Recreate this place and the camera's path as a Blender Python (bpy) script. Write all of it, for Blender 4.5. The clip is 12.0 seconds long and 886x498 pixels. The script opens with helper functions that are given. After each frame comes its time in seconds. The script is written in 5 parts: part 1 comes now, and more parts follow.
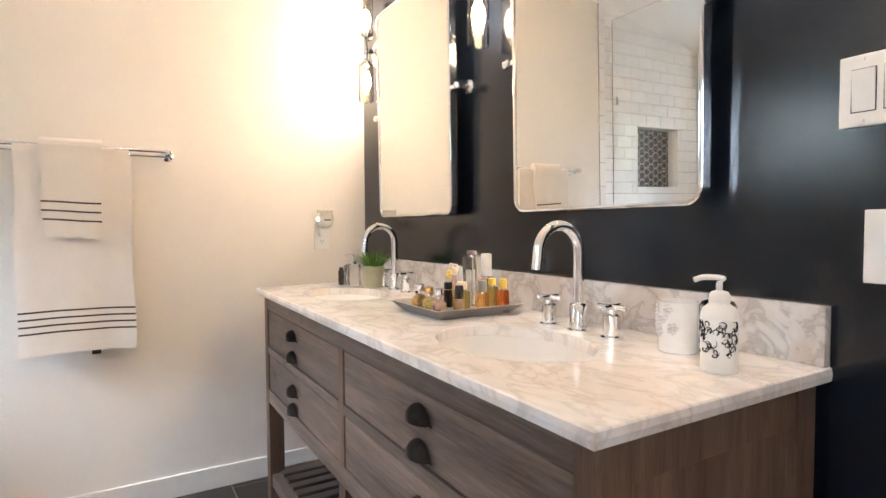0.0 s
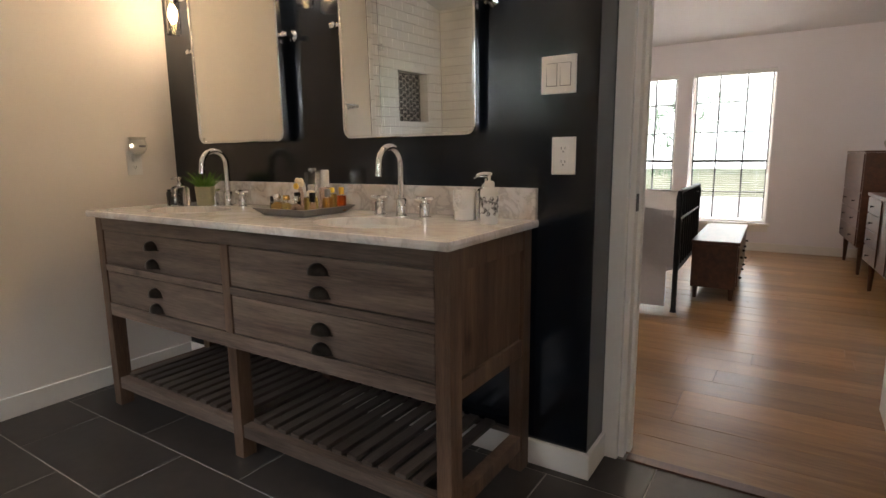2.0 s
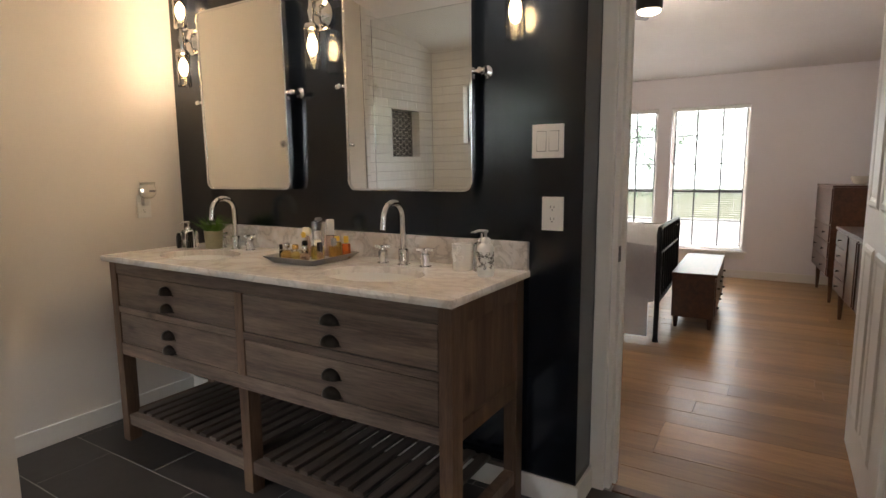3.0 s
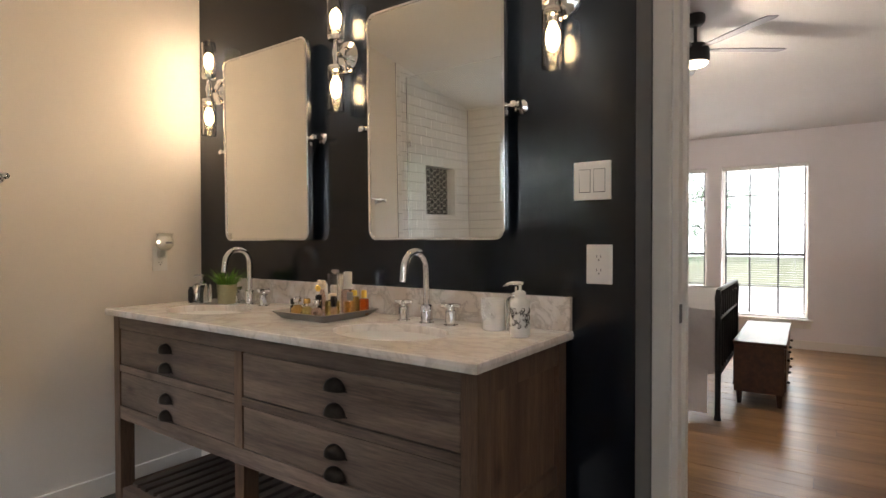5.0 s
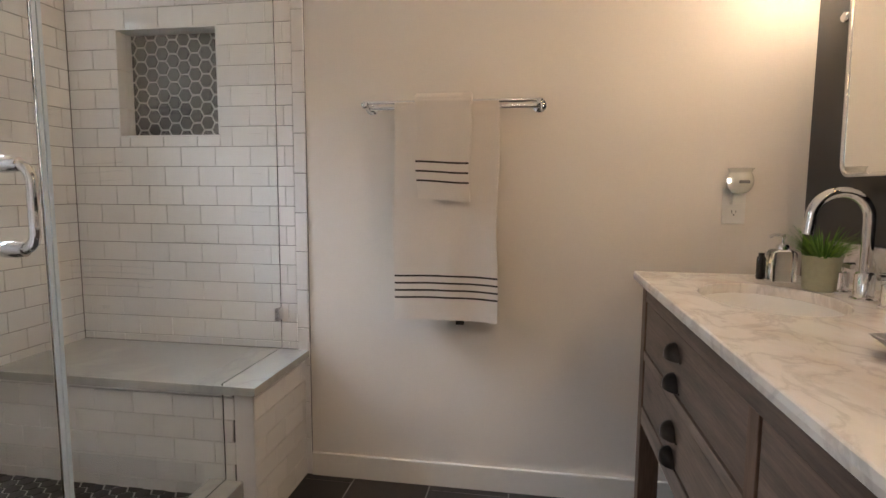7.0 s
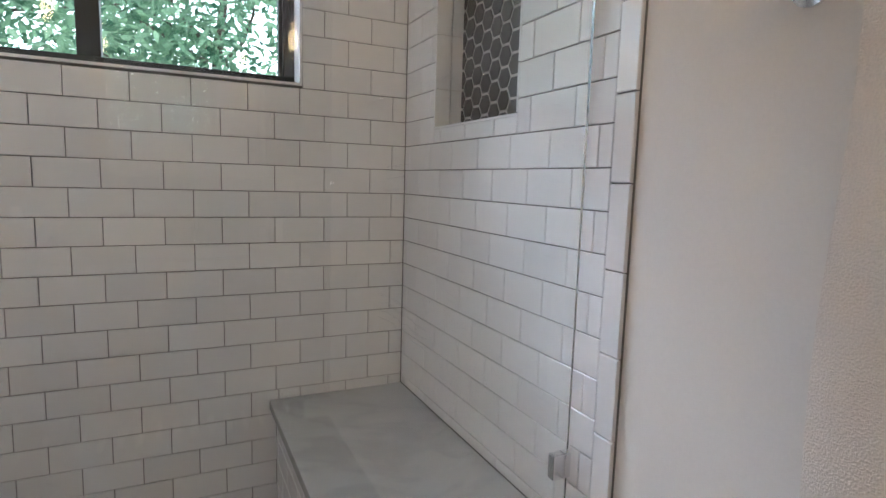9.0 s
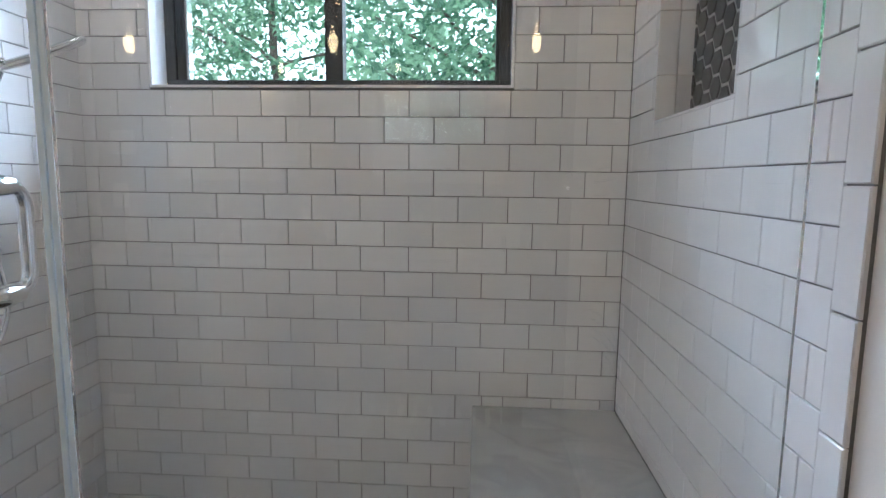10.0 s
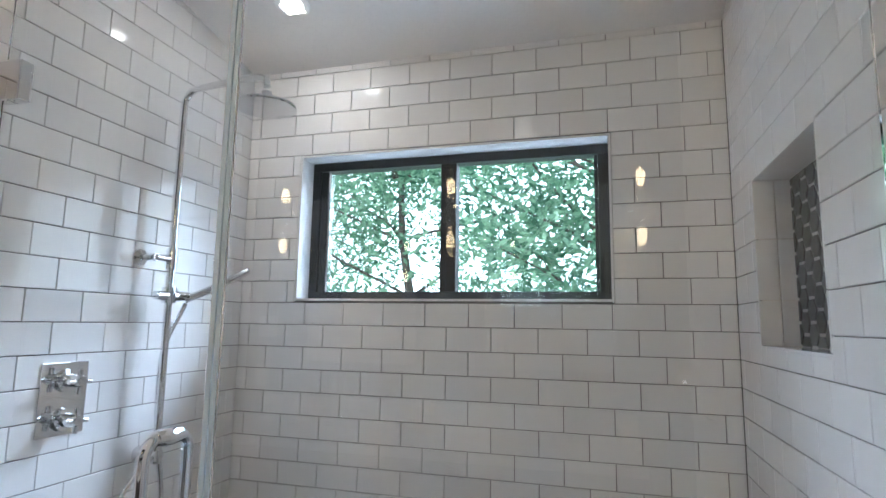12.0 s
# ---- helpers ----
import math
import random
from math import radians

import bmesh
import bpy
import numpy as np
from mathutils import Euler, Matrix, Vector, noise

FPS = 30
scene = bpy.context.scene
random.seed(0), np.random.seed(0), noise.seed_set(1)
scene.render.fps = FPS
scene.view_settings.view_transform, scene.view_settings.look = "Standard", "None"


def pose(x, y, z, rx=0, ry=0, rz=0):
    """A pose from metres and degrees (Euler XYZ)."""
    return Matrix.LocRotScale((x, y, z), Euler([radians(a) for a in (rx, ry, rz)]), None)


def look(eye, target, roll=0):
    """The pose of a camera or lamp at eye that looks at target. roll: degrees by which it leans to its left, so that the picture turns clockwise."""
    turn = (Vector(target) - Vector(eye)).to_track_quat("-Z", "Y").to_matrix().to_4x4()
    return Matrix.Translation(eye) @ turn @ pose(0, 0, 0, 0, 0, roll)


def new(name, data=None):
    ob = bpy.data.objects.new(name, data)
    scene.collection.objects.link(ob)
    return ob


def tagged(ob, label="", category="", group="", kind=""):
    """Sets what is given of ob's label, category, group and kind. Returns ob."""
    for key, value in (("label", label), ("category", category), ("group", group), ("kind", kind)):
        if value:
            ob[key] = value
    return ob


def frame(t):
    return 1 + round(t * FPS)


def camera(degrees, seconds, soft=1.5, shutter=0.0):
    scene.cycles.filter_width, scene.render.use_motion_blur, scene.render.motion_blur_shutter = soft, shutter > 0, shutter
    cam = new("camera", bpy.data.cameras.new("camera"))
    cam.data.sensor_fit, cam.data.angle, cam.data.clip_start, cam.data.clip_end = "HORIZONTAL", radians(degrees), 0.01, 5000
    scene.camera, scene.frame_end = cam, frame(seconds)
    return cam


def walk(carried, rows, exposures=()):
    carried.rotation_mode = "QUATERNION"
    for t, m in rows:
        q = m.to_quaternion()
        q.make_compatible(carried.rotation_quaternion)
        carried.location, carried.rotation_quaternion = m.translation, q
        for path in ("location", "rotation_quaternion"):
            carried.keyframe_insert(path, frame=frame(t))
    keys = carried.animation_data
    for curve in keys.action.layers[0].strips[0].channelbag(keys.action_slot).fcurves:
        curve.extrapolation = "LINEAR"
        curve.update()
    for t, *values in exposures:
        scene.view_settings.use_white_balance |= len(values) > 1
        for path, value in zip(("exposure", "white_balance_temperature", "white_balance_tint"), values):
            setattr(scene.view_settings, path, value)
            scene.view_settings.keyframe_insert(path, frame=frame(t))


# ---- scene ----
cam = camera(77.5, 12.0)
PATH = [
    (0, (2.609, -1.069, 1.145), (0.890, -0.050, 1.061), -0.3),
    (0.5, (2.690, -1.274, 1.139), (1.121, -0.040, 1.017), -0.4),
    (1, (2.740, -1.483, 1.095), (1.405, -0.012, 0.865), -0.3),
    (1.5, (2.794, -1.623, 1.092), (1.654, -0.007, 0.794), -0.4),
    (2, (2.874, -1.747, 1.109), (1.804, -0.089, 0.779), -0.6),
    (2.5, (2.890, -1.855, 1.187), (1.845, -0.183, 0.854), -0.5),
    (3, (2.910, -1.897, 1.249), (1.880, -0.203, 0.982), -0.4),
    (3.2, (2.925, -1.888, 1.274), (1.891, -0.188, 1.065), -0.5),
    (5, (2.807, -1.656, 1.178), (1.649, -0.026, 1.151), -0.1),
    (5.5, (2.705, -1.441, 1.159), (1.267, -0.056, 1.048), 0.0),
    (6, (2.553, -1.233, 1.138), (0.775, -0.336, 0.956), 0.0),
    (6.5, (2.309, -0.964, 1.170), (0.346, -0.671, 0.921), -0.1),
    (7, (2.057, -0.888, 1.145), (0.096, -1.211, 0.931), 0.3),
    (7.5, (1.778, -0.949, 1.161), (-0.069, -1.683, 0.945), 0.6),
    (7.7, (1.660, -0.984, 1.154), (-0.126, -1.857, 0.936), 0.6),
    (9.3, (0.587, -1.074, 1.203), (0.056, -2.984, 0.942), 1.2),
    (9.5, (0.529, -1.092, 1.197), (0.231, -3.052, 0.930), 0.6),
    (10, (0.478, -1.119, 1.205), (0.601, -3.100, 0.954), 0.7),
    (10.5, (0.471, -1.062, 1.233), (0.863, -3.008, 0.988), 0.7),
    (11, (0.442, -1.027, 1.284), (0.934, -2.961, 1.150), 0.9),
    (11.5, (0.423, -1.026, 1.345), (0.952, -2.954, 1.406), 0.8),
    (12, (0.419, -1.022, 1.393), (0.968, -2.926, 1.662), 0.9),
]
walk(cam, [(t, look(eye, target, roll)) for t, eye, target, roll in PATH],
     [(0, 1.4, 5900, 14), (0.5, 1.42, 6000, 15), (1.0, 1.28, 6100, 13), (1.25, 0.6, 6300, 14), (1.5, 0.12, 6750, 15), (3.0, 0.05, 6750, 14), (5.0, 0.15, 6600, 14), (5.5, -0.1, 6600, 16), (6.0, 0.08, 6450, 16), (6.5, 0.22, 6400, 16), (7.5, 0.3, 6250, 16), (9.5, 0.3, 5450, 13), (11.0, 0.36, 5200, 11), (12.0, 0.32, 5250, 11)])

# ---- world, sun and large lights ----
world = bpy.data.worlds.new("world")
scene.world = world
world.use_nodes = True
wn = world.node_tree.nodes
sky = wn.new("ShaderNodeTexSky")
sky.sky_type = "NISHITA"
sky.sun_disc = False
sky.sun_elevation = radians(50)
sky.sun_rotation = radians(60)
world.node_tree.links.new(sky.outputs["Color"], wn["Background"].inputs["Color"])
wn["Background"].inputs["Strength"].default_value = 0.15

SUN_W, SHOWER_W, BED_W, BULB_W, BACK_W = 5.0, 115.0, 500.0, 2.7, 8.5


def lamp(name, kind, m, watts, color, **kw):
    data = bpy.data.lights.new(name, kind)
    data.energy = watts
    data.color = color
    ob = new(name, data)
    ob.matrix_world = m
    if kind == "AREA":
        data.shape = "RECTANGLE"
        data.size, data.size_y = kw["size"]
    if kind == "SUN":
        data.angle = radians(0.5)
    if kind == "POINT":
        data.shadow_soft_size = kw["radius"]
    return ob


lamp("sun", "SUN", look((11, 5, 14), (2, 0, 0)), SUN_W, (1.0, 0.95, 0.86))
lamp("sky_light_shower", "AREA", look((0.65, -3.85, 2.6), (1.4, -0.6, 0.8)), SHOWER_W, (0.83, 0.92, 1.0), size=(1.6, 0.4))
lamp("sky_light_shower", "AREA", look((0.92, -3.25, 1.15), (0.92, -2.4, 2.2)), SHOWER_W * 0.09, (0.84, 0.93, 1.0), size=(1.6, 0.5))
lamp("sky_light_bathroom", "AREA", look((3.67, -3.0, 1.5), (1.9, 0, 0.8)), BACK_W, (0.77, 0.88, 1.0), size=(0.5, 0.95))
lamp("sky_light_bedroom", "AREA", look((1.65, 7.4, 3.6), (1.75, 2.6, 0.2)), BED_W, (0.97, 0.97, 1.0), size=(3.0, 1.6))
lamp("ground_light_bedroom", "AREA", look((1.65, 6.55, -0.15), (1.9, 2.8, 2.7)), BED_W * 0.65, (1.0, 0.98, 0.95), size=(2.6, 0.5))

# ---- materials ----


def shader(name):
    m = bpy.data.materials.new(name)
    m.use_nodes = True
    nt = m.node_tree
    return m, nt, nt.nodes["Principled BSDF"]


def coords(nt, scale=(1, 1, 1), vary=0.0):
    tc = nt.nodes.new("ShaderNodeTexCoord")
    mp = nt.nodes.new("ShaderNodeMapping")
    mp.inputs["Scale"].default_value = scale
    nt.links.new(tc.outputs["Object"], mp.inputs["Vector"])
    if vary:
        info = nt.nodes.new("ShaderNodeObjectInfo")
        mul = nt.nodes.new("ShaderNodeMath")
        mul.operation = "MULTIPLY"
        mul.inputs[1].default_value = vary
        nt.links.new(info.outputs["Random"], mul.inputs[0])
        nt.links.new(mul.outputs[0], mp.inputs["Location"])
    return mp.outputs["Vector"]


def noise_tex(nt, vec, scale, detail=5, rough=0.55, dist=0.0):
    n = nt.nodes.new("ShaderNodeTexNoise")
    n.inputs["Scale"].default_value = scale
    n.inputs["Detail"].default_value = detail
    n.inputs["Roughness"].default_value = rough
    n.inputs["Distortion"].default_value = dist
    nt.links.new(vec, n.inputs["Vector"])
    return n.outputs["Fac"]


def ramp(nt, fac, stops):
    r = nt.nodes.new("ShaderNodeValToRGB")
    e = r.color_ramp.elements
    while len(e) < len(stops):
        e.new(0.5)
    for el, (p, c) in zip(e, stops):
        el.position = p
        el.color = (*c, 1) if len(c) == 3 else c
    nt.links.new(fac, r.inputs["Fac"])
    return r.outputs["Color"]


def bump(nt, bsdf, height, strength, distance=0.002):
    b = nt.nodes.new("ShaderNodeBump")
    b.inputs["Strength"].default_value = strength
    b.inputs["Distance"].default_value = distance
    nt.links.new(height, b.inputs["Height"])
    nt.links.new(b.outputs["Normal"], bsdf.inputs["Normal"])


def shade_random(nt, color, low, high):
    """Vary a colour from piece to piece."""
    info = nt.nodes.new("ShaderNodeObjectInfo")
    mr = nt.nodes.new("ShaderNodeMapRange")
    mr.inputs["To Min"].default_value = low
    mr.inputs["To Max"].default_value = high
    nt.links.new(info.outputs["Random"], mr.inputs["Value"])
    mx = nt.nodes.new("ShaderNodeMix")
    mx.data_type = "RGBA"
    mx.blend_type = "MULTIPLY"
    mx.inputs[0].default_value = 1.0
    nt.links.new(color, mx.inputs[6])
    nt.links.new(mr.outputs["Result"], mx.inputs[7])
    return mx.outputs[2]


def plain(name, color, rough=0.5, metal=0.0, grain=60, amount=0.06, relief=0.1, coat=0.0, vary=None, large=3.0):
    m, nt, b = shader(name)
    vec = coords(nt, vary=7.0 if vary else 0.0)
    lo = tuple(max(0, c * (1 - amount)) for c in color)
    hi = tuple(min(1, c * (1 + amount)) for c in color)
    mixer = nt.nodes.new("ShaderNodeMath")
    mixer.operation = "MULTIPLY_ADD"
    fine = noise_tex(nt, vec, grain)
    big = noise_tex(nt, vec, large)
    mixer.inputs[1].default_value = 0.5
    nt.links.new(fine, mixer.inputs[0])
    half = nt.nodes.new("ShaderNodeMath")
    half.operation = "MULTIPLY"
    half.inputs[1].default_value = 0.5
    nt.links.new(big, half.inputs[0])
    nt.links.new(half.outputs[0], mixer.inputs[2])
    col = ramp(nt, mixer.outputs[0], [(0.3, lo), (0.7, hi)])
    if vary:
        col = shade_random(nt, col, *vary)
    nt.links.new(col, b.inputs["Base Color"])
    rr = nt.nodes.new("ShaderNodeMapRange")
    rr.inputs["To Min"].default_value = max(0.02, rough * 0.85)
    rr.inputs["To Max"].default_value = min(1, rough * 1.15)
    nt.links.new(big, rr.inputs["Value"])
    nt.links.new(rr.outputs["Result"], b.inputs["Roughness"])
    b.inputs["Metallic"].default_value = metal
    b.inputs["Coat Weight"].default_value = coat
    if relief:
        bump(nt, b, fine, relief)
    return m


def wood(name, dark, light, stretch, rough=0.55, relief=0.25, vary=None, coat=0.0, scale=9, knots=0.0):
    """Grain runs along the axis whose stretch is small."""
    m, nt, b = shader(name)
    vec = coords(nt, stretch, vary=31.0)
    fine = noise_tex(nt, vec, scale * 4, 6, 0.65)
    big = noise_tex(nt, vec, scale * 0.6, 4, 0.5, 0.6)
    add = nt.nodes.new("ShaderNodeMath")
    add.operation = "ADD"
    nt.links.new(fine, add.inputs[0])
    nt.links.new(big, add.inputs[1])
    half = nt.nodes.new("ShaderNodeMath")
    half.operation = "MULTIPLY"
    half.inputs[1].default_value = 0.5
    nt.links.new(add.outputs[0], half.inputs[0])
    mid = tuple((a + c) / 2 for a, c in zip(dark, light))
    col = ramp(nt, half.outputs[0], [(0.34, dark), (0.5, mid), (0.66, light)])
    if knots:
        cell = nt.nodes.new("ShaderNodeTexVoronoi")
        cell.inputs["Scale"].default_value = knots
        nt.links.new(coords(nt, tuple(0.55 if k < 1 else 1.0 for k in stretch), vary=17.0), cell.inputs["Vector"])
        spot = ramp(nt, cell.outputs["Distance"], [(0.035, (0.22, 0.18, 0.16)), (0.085, (0.72, 0.68, 0.64)), (0.14, (1, 1, 1))])
        tone = ramp(nt, noise_tex(nt, vec, scale * 0.22, 3, 0.5, 0.3), [(0.32, (0.62, 0.58, 0.56)), (0.68, (1.25, 1.2, 1.16))])
        for extra in (spot, tone):
            mul = nt.nodes.new("ShaderNodeMix")
            mul.data_type = "RGBA"
            mul.blend_type = "MULTIPLY"
            mul.inputs[0].default_value = 1.0
            nt.links.new(col, mul.inputs[6])
            nt.links.new(extra, mul.inputs[7])
            col = mul.outputs[2]
    if vary:
        col = shade_random(nt, col, *vary)
    nt.links.new(col, b.inputs["Base Color"])
    b.inputs["Roughness"].default_value = rough
    b.inputs["Coat Weight"].default_value = coat
    b.inputs["Coat Roughness"].default_value = 0.25
    bump(nt, b, fine, relief, 0.001)
    return m


def marble(name, base, vein, brown, rough, scale=5.0):
    m, nt, b = shader(name)
    vec = coords(nt, (1, 1.5, 1))
    v = noise_tex(nt, vec, scale, 8, 0.6, 0.7)
    w = noise_tex(nt, vec, scale * 0.55, 5, 0.55, 0.8)
    c1 = ramp(nt, v, [(0.3, base), (0.46, tuple((3 * x + y) / 4 for x, y in zip(base, vein))), (0.5, vein), (0.56, tuple((3 * x + y) / 4 for x, y in zip(base, vein))), (0.72, base)])
    c2 = ramp(nt, w, [(0.45, (1, 1, 1)), (0.62, brown)])
    mx = nt.nodes.new("ShaderNodeMix")
    mx.data_type = "RGBA"
    mx.blend_type = "MULTIPLY"
    mx.inputs[0].default_value = 0.8
    nt.links.new(c1, mx.inputs[6])
    nt.links.new(c2, mx.inputs[7])
    nt.links.new(mx.outputs[2], b.inputs["Base Color"])
    b.inputs["Roughness"].default_value = rough
    return m


def glass(name, color=(1, 1, 1), rough=0.0, ior=1.45):
    m, nt, b = shader(name)
    b.inputs["Base Color"].default_value = (*color, 1)
    b.inputs["Roughness"].default_value = rough
    b.inputs["Transmission Weight"].default_value = 1.0
    b.inputs["IOR"].default_value = ior
    return m


def glow(name, color, strength):
    m, nt, b = shader(name)
    b.inputs["Base Color"].default_value = (*color, 1)
    b.inputs["Emission Color"].default_value = (*color, 1)
    b.inputs["Emission Strength"].default_value = strength
    return m


def leaf(name, dark, light):
    m, nt, b = shader(name)
    geo = nt.nodes.new("ShaderNodeNewGeometry")
    col = ramp(nt, geo.outputs["Random Per Island"], [(0.0, dark), (1.0, light)])
    nt.links.new(col, b.inputs["Base Color"])
    b.inputs["Roughness"].default_value = 0.5
    tr = nt.nodes.new("ShaderNodeBsdfTranslucent")
    nt.links.new(col, tr.inputs["Color"])
    mx = nt.nodes.new("ShaderNodeMixShader")
    mx.inputs[0].default_value = 0.55
    nt.links.new(b.outputs[0], mx.inputs[1])
    nt.links.new(tr.outputs[0], mx.inputs[2])
    nt.links.new(mx.outputs[0], nt.nodes["Material Output"].inputs["Surface"])
    return m


PAINT = plain("cream_wall_paint", (0.76, 0.71, 0.65), 0.36, grain=220, amount=0.03, relief=0.12)
DARK = plain("navy_black_wall_paint", (0.0042, 0.0066, 0.0115), 0.14, grain=260, amount=0.15, relief=0.12)
BEDPAINT = plain("white_bedroom_paint", (0.79, 0.76, 0.78), 0.65, grain=200, amount=0.03, relief=0.1)
CEIL = plain("ceiling_paint", (0.74, 0.72, 0.7), 0.8, grain=90, amount=0.05, relief=0.5)
TRIM = plain("white_trim_paint", (0.78, 0.75, 0.7), 0.35, grain=40, amount=0.03, relief=0.04)
MARBLE = marble("white_marble", (0.85, 0.83, 0.81), (0.67, 0.65, 0.635), (0.88, 0.82, 0.77), 0.06, 6.5)
SPLASH = marble("veined_marble", (0.82, 0.8, 0.78), (0.55, 0.53, 0.51), (0.8, 0.72, 0.65), 0.08, 11.0)
BENCHSTONE = marble("grey_marble", (0.48, 0.48, 0.46), (0.41, 0.41, 0.4), (0.92, 0.92, 0.89), 0.18, 3.4)
VWOOD = wood("weathered_grey_wood", scale=6, dark=(0.058, 0.042, 0.033), light=(0.245, 0.185, 0.15), stretch=(0.5, 7, 7), rough=0.45, relief=0.35, vary=(0.8, 1.2), knots=5.0)
# redder than VWOOD: the warm light on the uprights is in the colour
VWOOD_UP = wood("weathered_warm_lit_upright_wood", (0.07, 0.04, 0.025), (0.18, 0.118, 0.08), (7, 7, 0.5), 0.5, 0.35, (0.85, 1.15), knots=4.0)
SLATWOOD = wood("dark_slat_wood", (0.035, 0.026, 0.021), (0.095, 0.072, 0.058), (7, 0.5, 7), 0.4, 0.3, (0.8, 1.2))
BRONZE = plain("dark_bronze", (0.06, 0.052, 0.046), 0.3, 0.9, 80, 0.3, 0.1)
CHROME = plain("chrome", (0.82, 0.83, 0.85), 0.06, 1.0, 30, 0.02, 0.0)
MIRROR, _nt, _b = shader("mirror")
_b.inputs["Base Color"].default_value = (0.88, 0.89, 0.87, 1)
_b.inputs["Metallic"].default_value = 1.0
_b.inputs["Roughness"].default_value = 0.0
GLASS = glass("clear_glass", (0.97, 0.995, 0.985))
TUBE = glass("lamp_glass", (1, 0.98, 0.95))
PORCELAIN = plain("porcelain", (0.82, 0.81, 0.79), 0.08, grain=20, amount=0.01, relief=0.0)
TILE = plain("white_glazed_tile", (0.76, 0.745, 0.735), 0.07, grain=14, amount=0.03, relief=0.05, vary=(0.95, 1.04), large=5)
GROUT = plain("grey_grout", (0.15, 0.143, 0.138), 0.9, grain=150, amount=0.2, relief=0.3)
HEX = plain("charcoal_hex_tile", (0.033, 0.031, 0.031), 0.4, grain=50, amount=0.25, relief=0.1, vary=(0.7, 1.35))
LGROUT = plain("pale_grout", (0.5, 0.48, 0.46), 0.9, grain=150, amount=0.15, relief=0.3)
FGROUT = plain("floor_grout", (0.26, 0.245, 0.23), 0.9, grain=150, amount=0.15, relief=0.3)
EDGE = plain("frosted_edge_seal", (0.55, 0.66, 0.76), 0.08, grain=30, amount=0.03, relief=0.0)
FTILE = plain("charcoal_floor_tile", (0.028, 0.0235, 0.021), 0.48, grain=25, amount=0.3, relief=0.15, vary=(0.85, 1.2), large=2.2)
PLANK = wood("oak_plank", (0.2, 0.096, 0.034), (0.42, 0.238, 0.1), (6, 0.45, 6), 0.29, 0.2, (0.72, 1.15), 0.0, 5)
WALNUT = wood("walnut", (0.035, 0.014, 0.008), (0.12, 0.048, 0.024), (5, 0.6, 5), 0.36, 0.12, None, 0.12)
QUILT = plain("white_quilt", (0.74, 0.71, 0.69), 0.9, grain=45, amount=0.05, relief=0.8)
TOWEL = plain("ivory_terry", (0.74, 0.67, 0.6), 0.95, grain=420, amount=0.1, relief=0.9)
STRIPE = plain("dark_brown_stripe", (0.05, 0.038, 0.03), 0.9, grain=400, amount=0.2, relief=0.6)
BLACK = plain("black_metal", (0.012, 0.012, 0.013), 0.4, 0.3, 60, 0.2, 0.08)
BLACKFRAME = plain("black_window_frame", (0.012, 0.013, 0.014), 0.35, 0.0, 60, 0.2, 0.05)
WHITEPL = plain("white_plastic", (0.78, 0.77, 0.74), 0.3, grain=30, amount=0.02, relief=0.0)
SLOT = plain("dark_slot", (0.03, 0.03, 0.03), 0.6, relief=0.0)
GREENPOT = plain("sage_green_ceramic", (0.33, 0.31, 0.2), 0.55, grain=90, amount=0.12, relief=0.2)
GRASSLEAF = leaf("grass_plant_leaf", (0.03, 0.1, 0.012), (0.16, 0.32, 0.05))
SAGELEAF = leaf("sage_plant_leaf", (0.1, 0.16, 0.1), (0.24, 0.32, 0.22))
TREELEAF = leaf("tree_leaf", (0.06, 0.16, 0.09), (0.4, 0.6, 0.38))
BARK = plain("bark", (0.12, 0.09, 0.07), 0.9, grain=20, amount=0.4, relief=0.8)
GROUND = plain("dry_lawn", (0.16, 0.17, 0.09), 0.95, grain=30, amount=0.4, relief=0.6, large=0.4)
TRAY = plain("grey_tray_lacquer", (0.24, 0.235, 0.23), 0.4, grain=60, amount=0.08, relief=0.05)
BULB = glow("warm_bulb", (1.0, 0.7, 0.36), 45.0)
LED = glow("downlight_lens", (1.0, 0.9, 0.75), 6.0)
FANLENS = glow("fan_light_lens", (1.0, 0.85, 0.62), 5.0)
BLIND = plain("white_blind", (0.8, 0.8, 0.78), 0.5, relief=0.0)
GREYBLADE = plain("grey_fan_blade", (0.2, 0.19, 0.2), 0.5)
CREAM = plain("cream_ceramic", (0.7, 0.66, 0.58), 0.2, relief=0.0)


def tint(name, color):
    m = glass(name, color, 0.05, 1.3)
    m.node_tree.nodes["Principled BSDF"].inputs["Transmission Weight"].default_value = 0.8
    return m


AMBER, ORANGE, YELLOWG, PINKG = tint("amber_glass", (0.95, 0.6, 0.2)), tint("orange_glass", (1.0, 0.25, 0.05)), tint("yellow_glass", (0.95, 0.8, 0.3)), tint("rose_glass", (0.95, 0.7, 0.6))
GOLD = plain("gold_metal", (0.75, 0.5, 0.18), 0.25, 1.0, 40, 0.05, 0.0)
BLACKCAP = plain("black_cap", (0.015, 0.014, 0.014), 0.25, relief=0.0)
PETAL = plain("cream_petal", (0.75, 0.66, 0.5), 0.6, relief=0.1)
YELLOW = plain("yellow_plastic", (0.8, 0.55, 0.08), 0.4, relief=0.0)

# ---- mesh tools ----
BASE = {}


def thing(name, at, label, category, group="", kind=""):
    ob = new(name)
    ob.location = at
    ob.empty_display_size = 0.05
    BASE[ob.name] = Vector(at)
    return tagged(ob, label, category, group, kind)


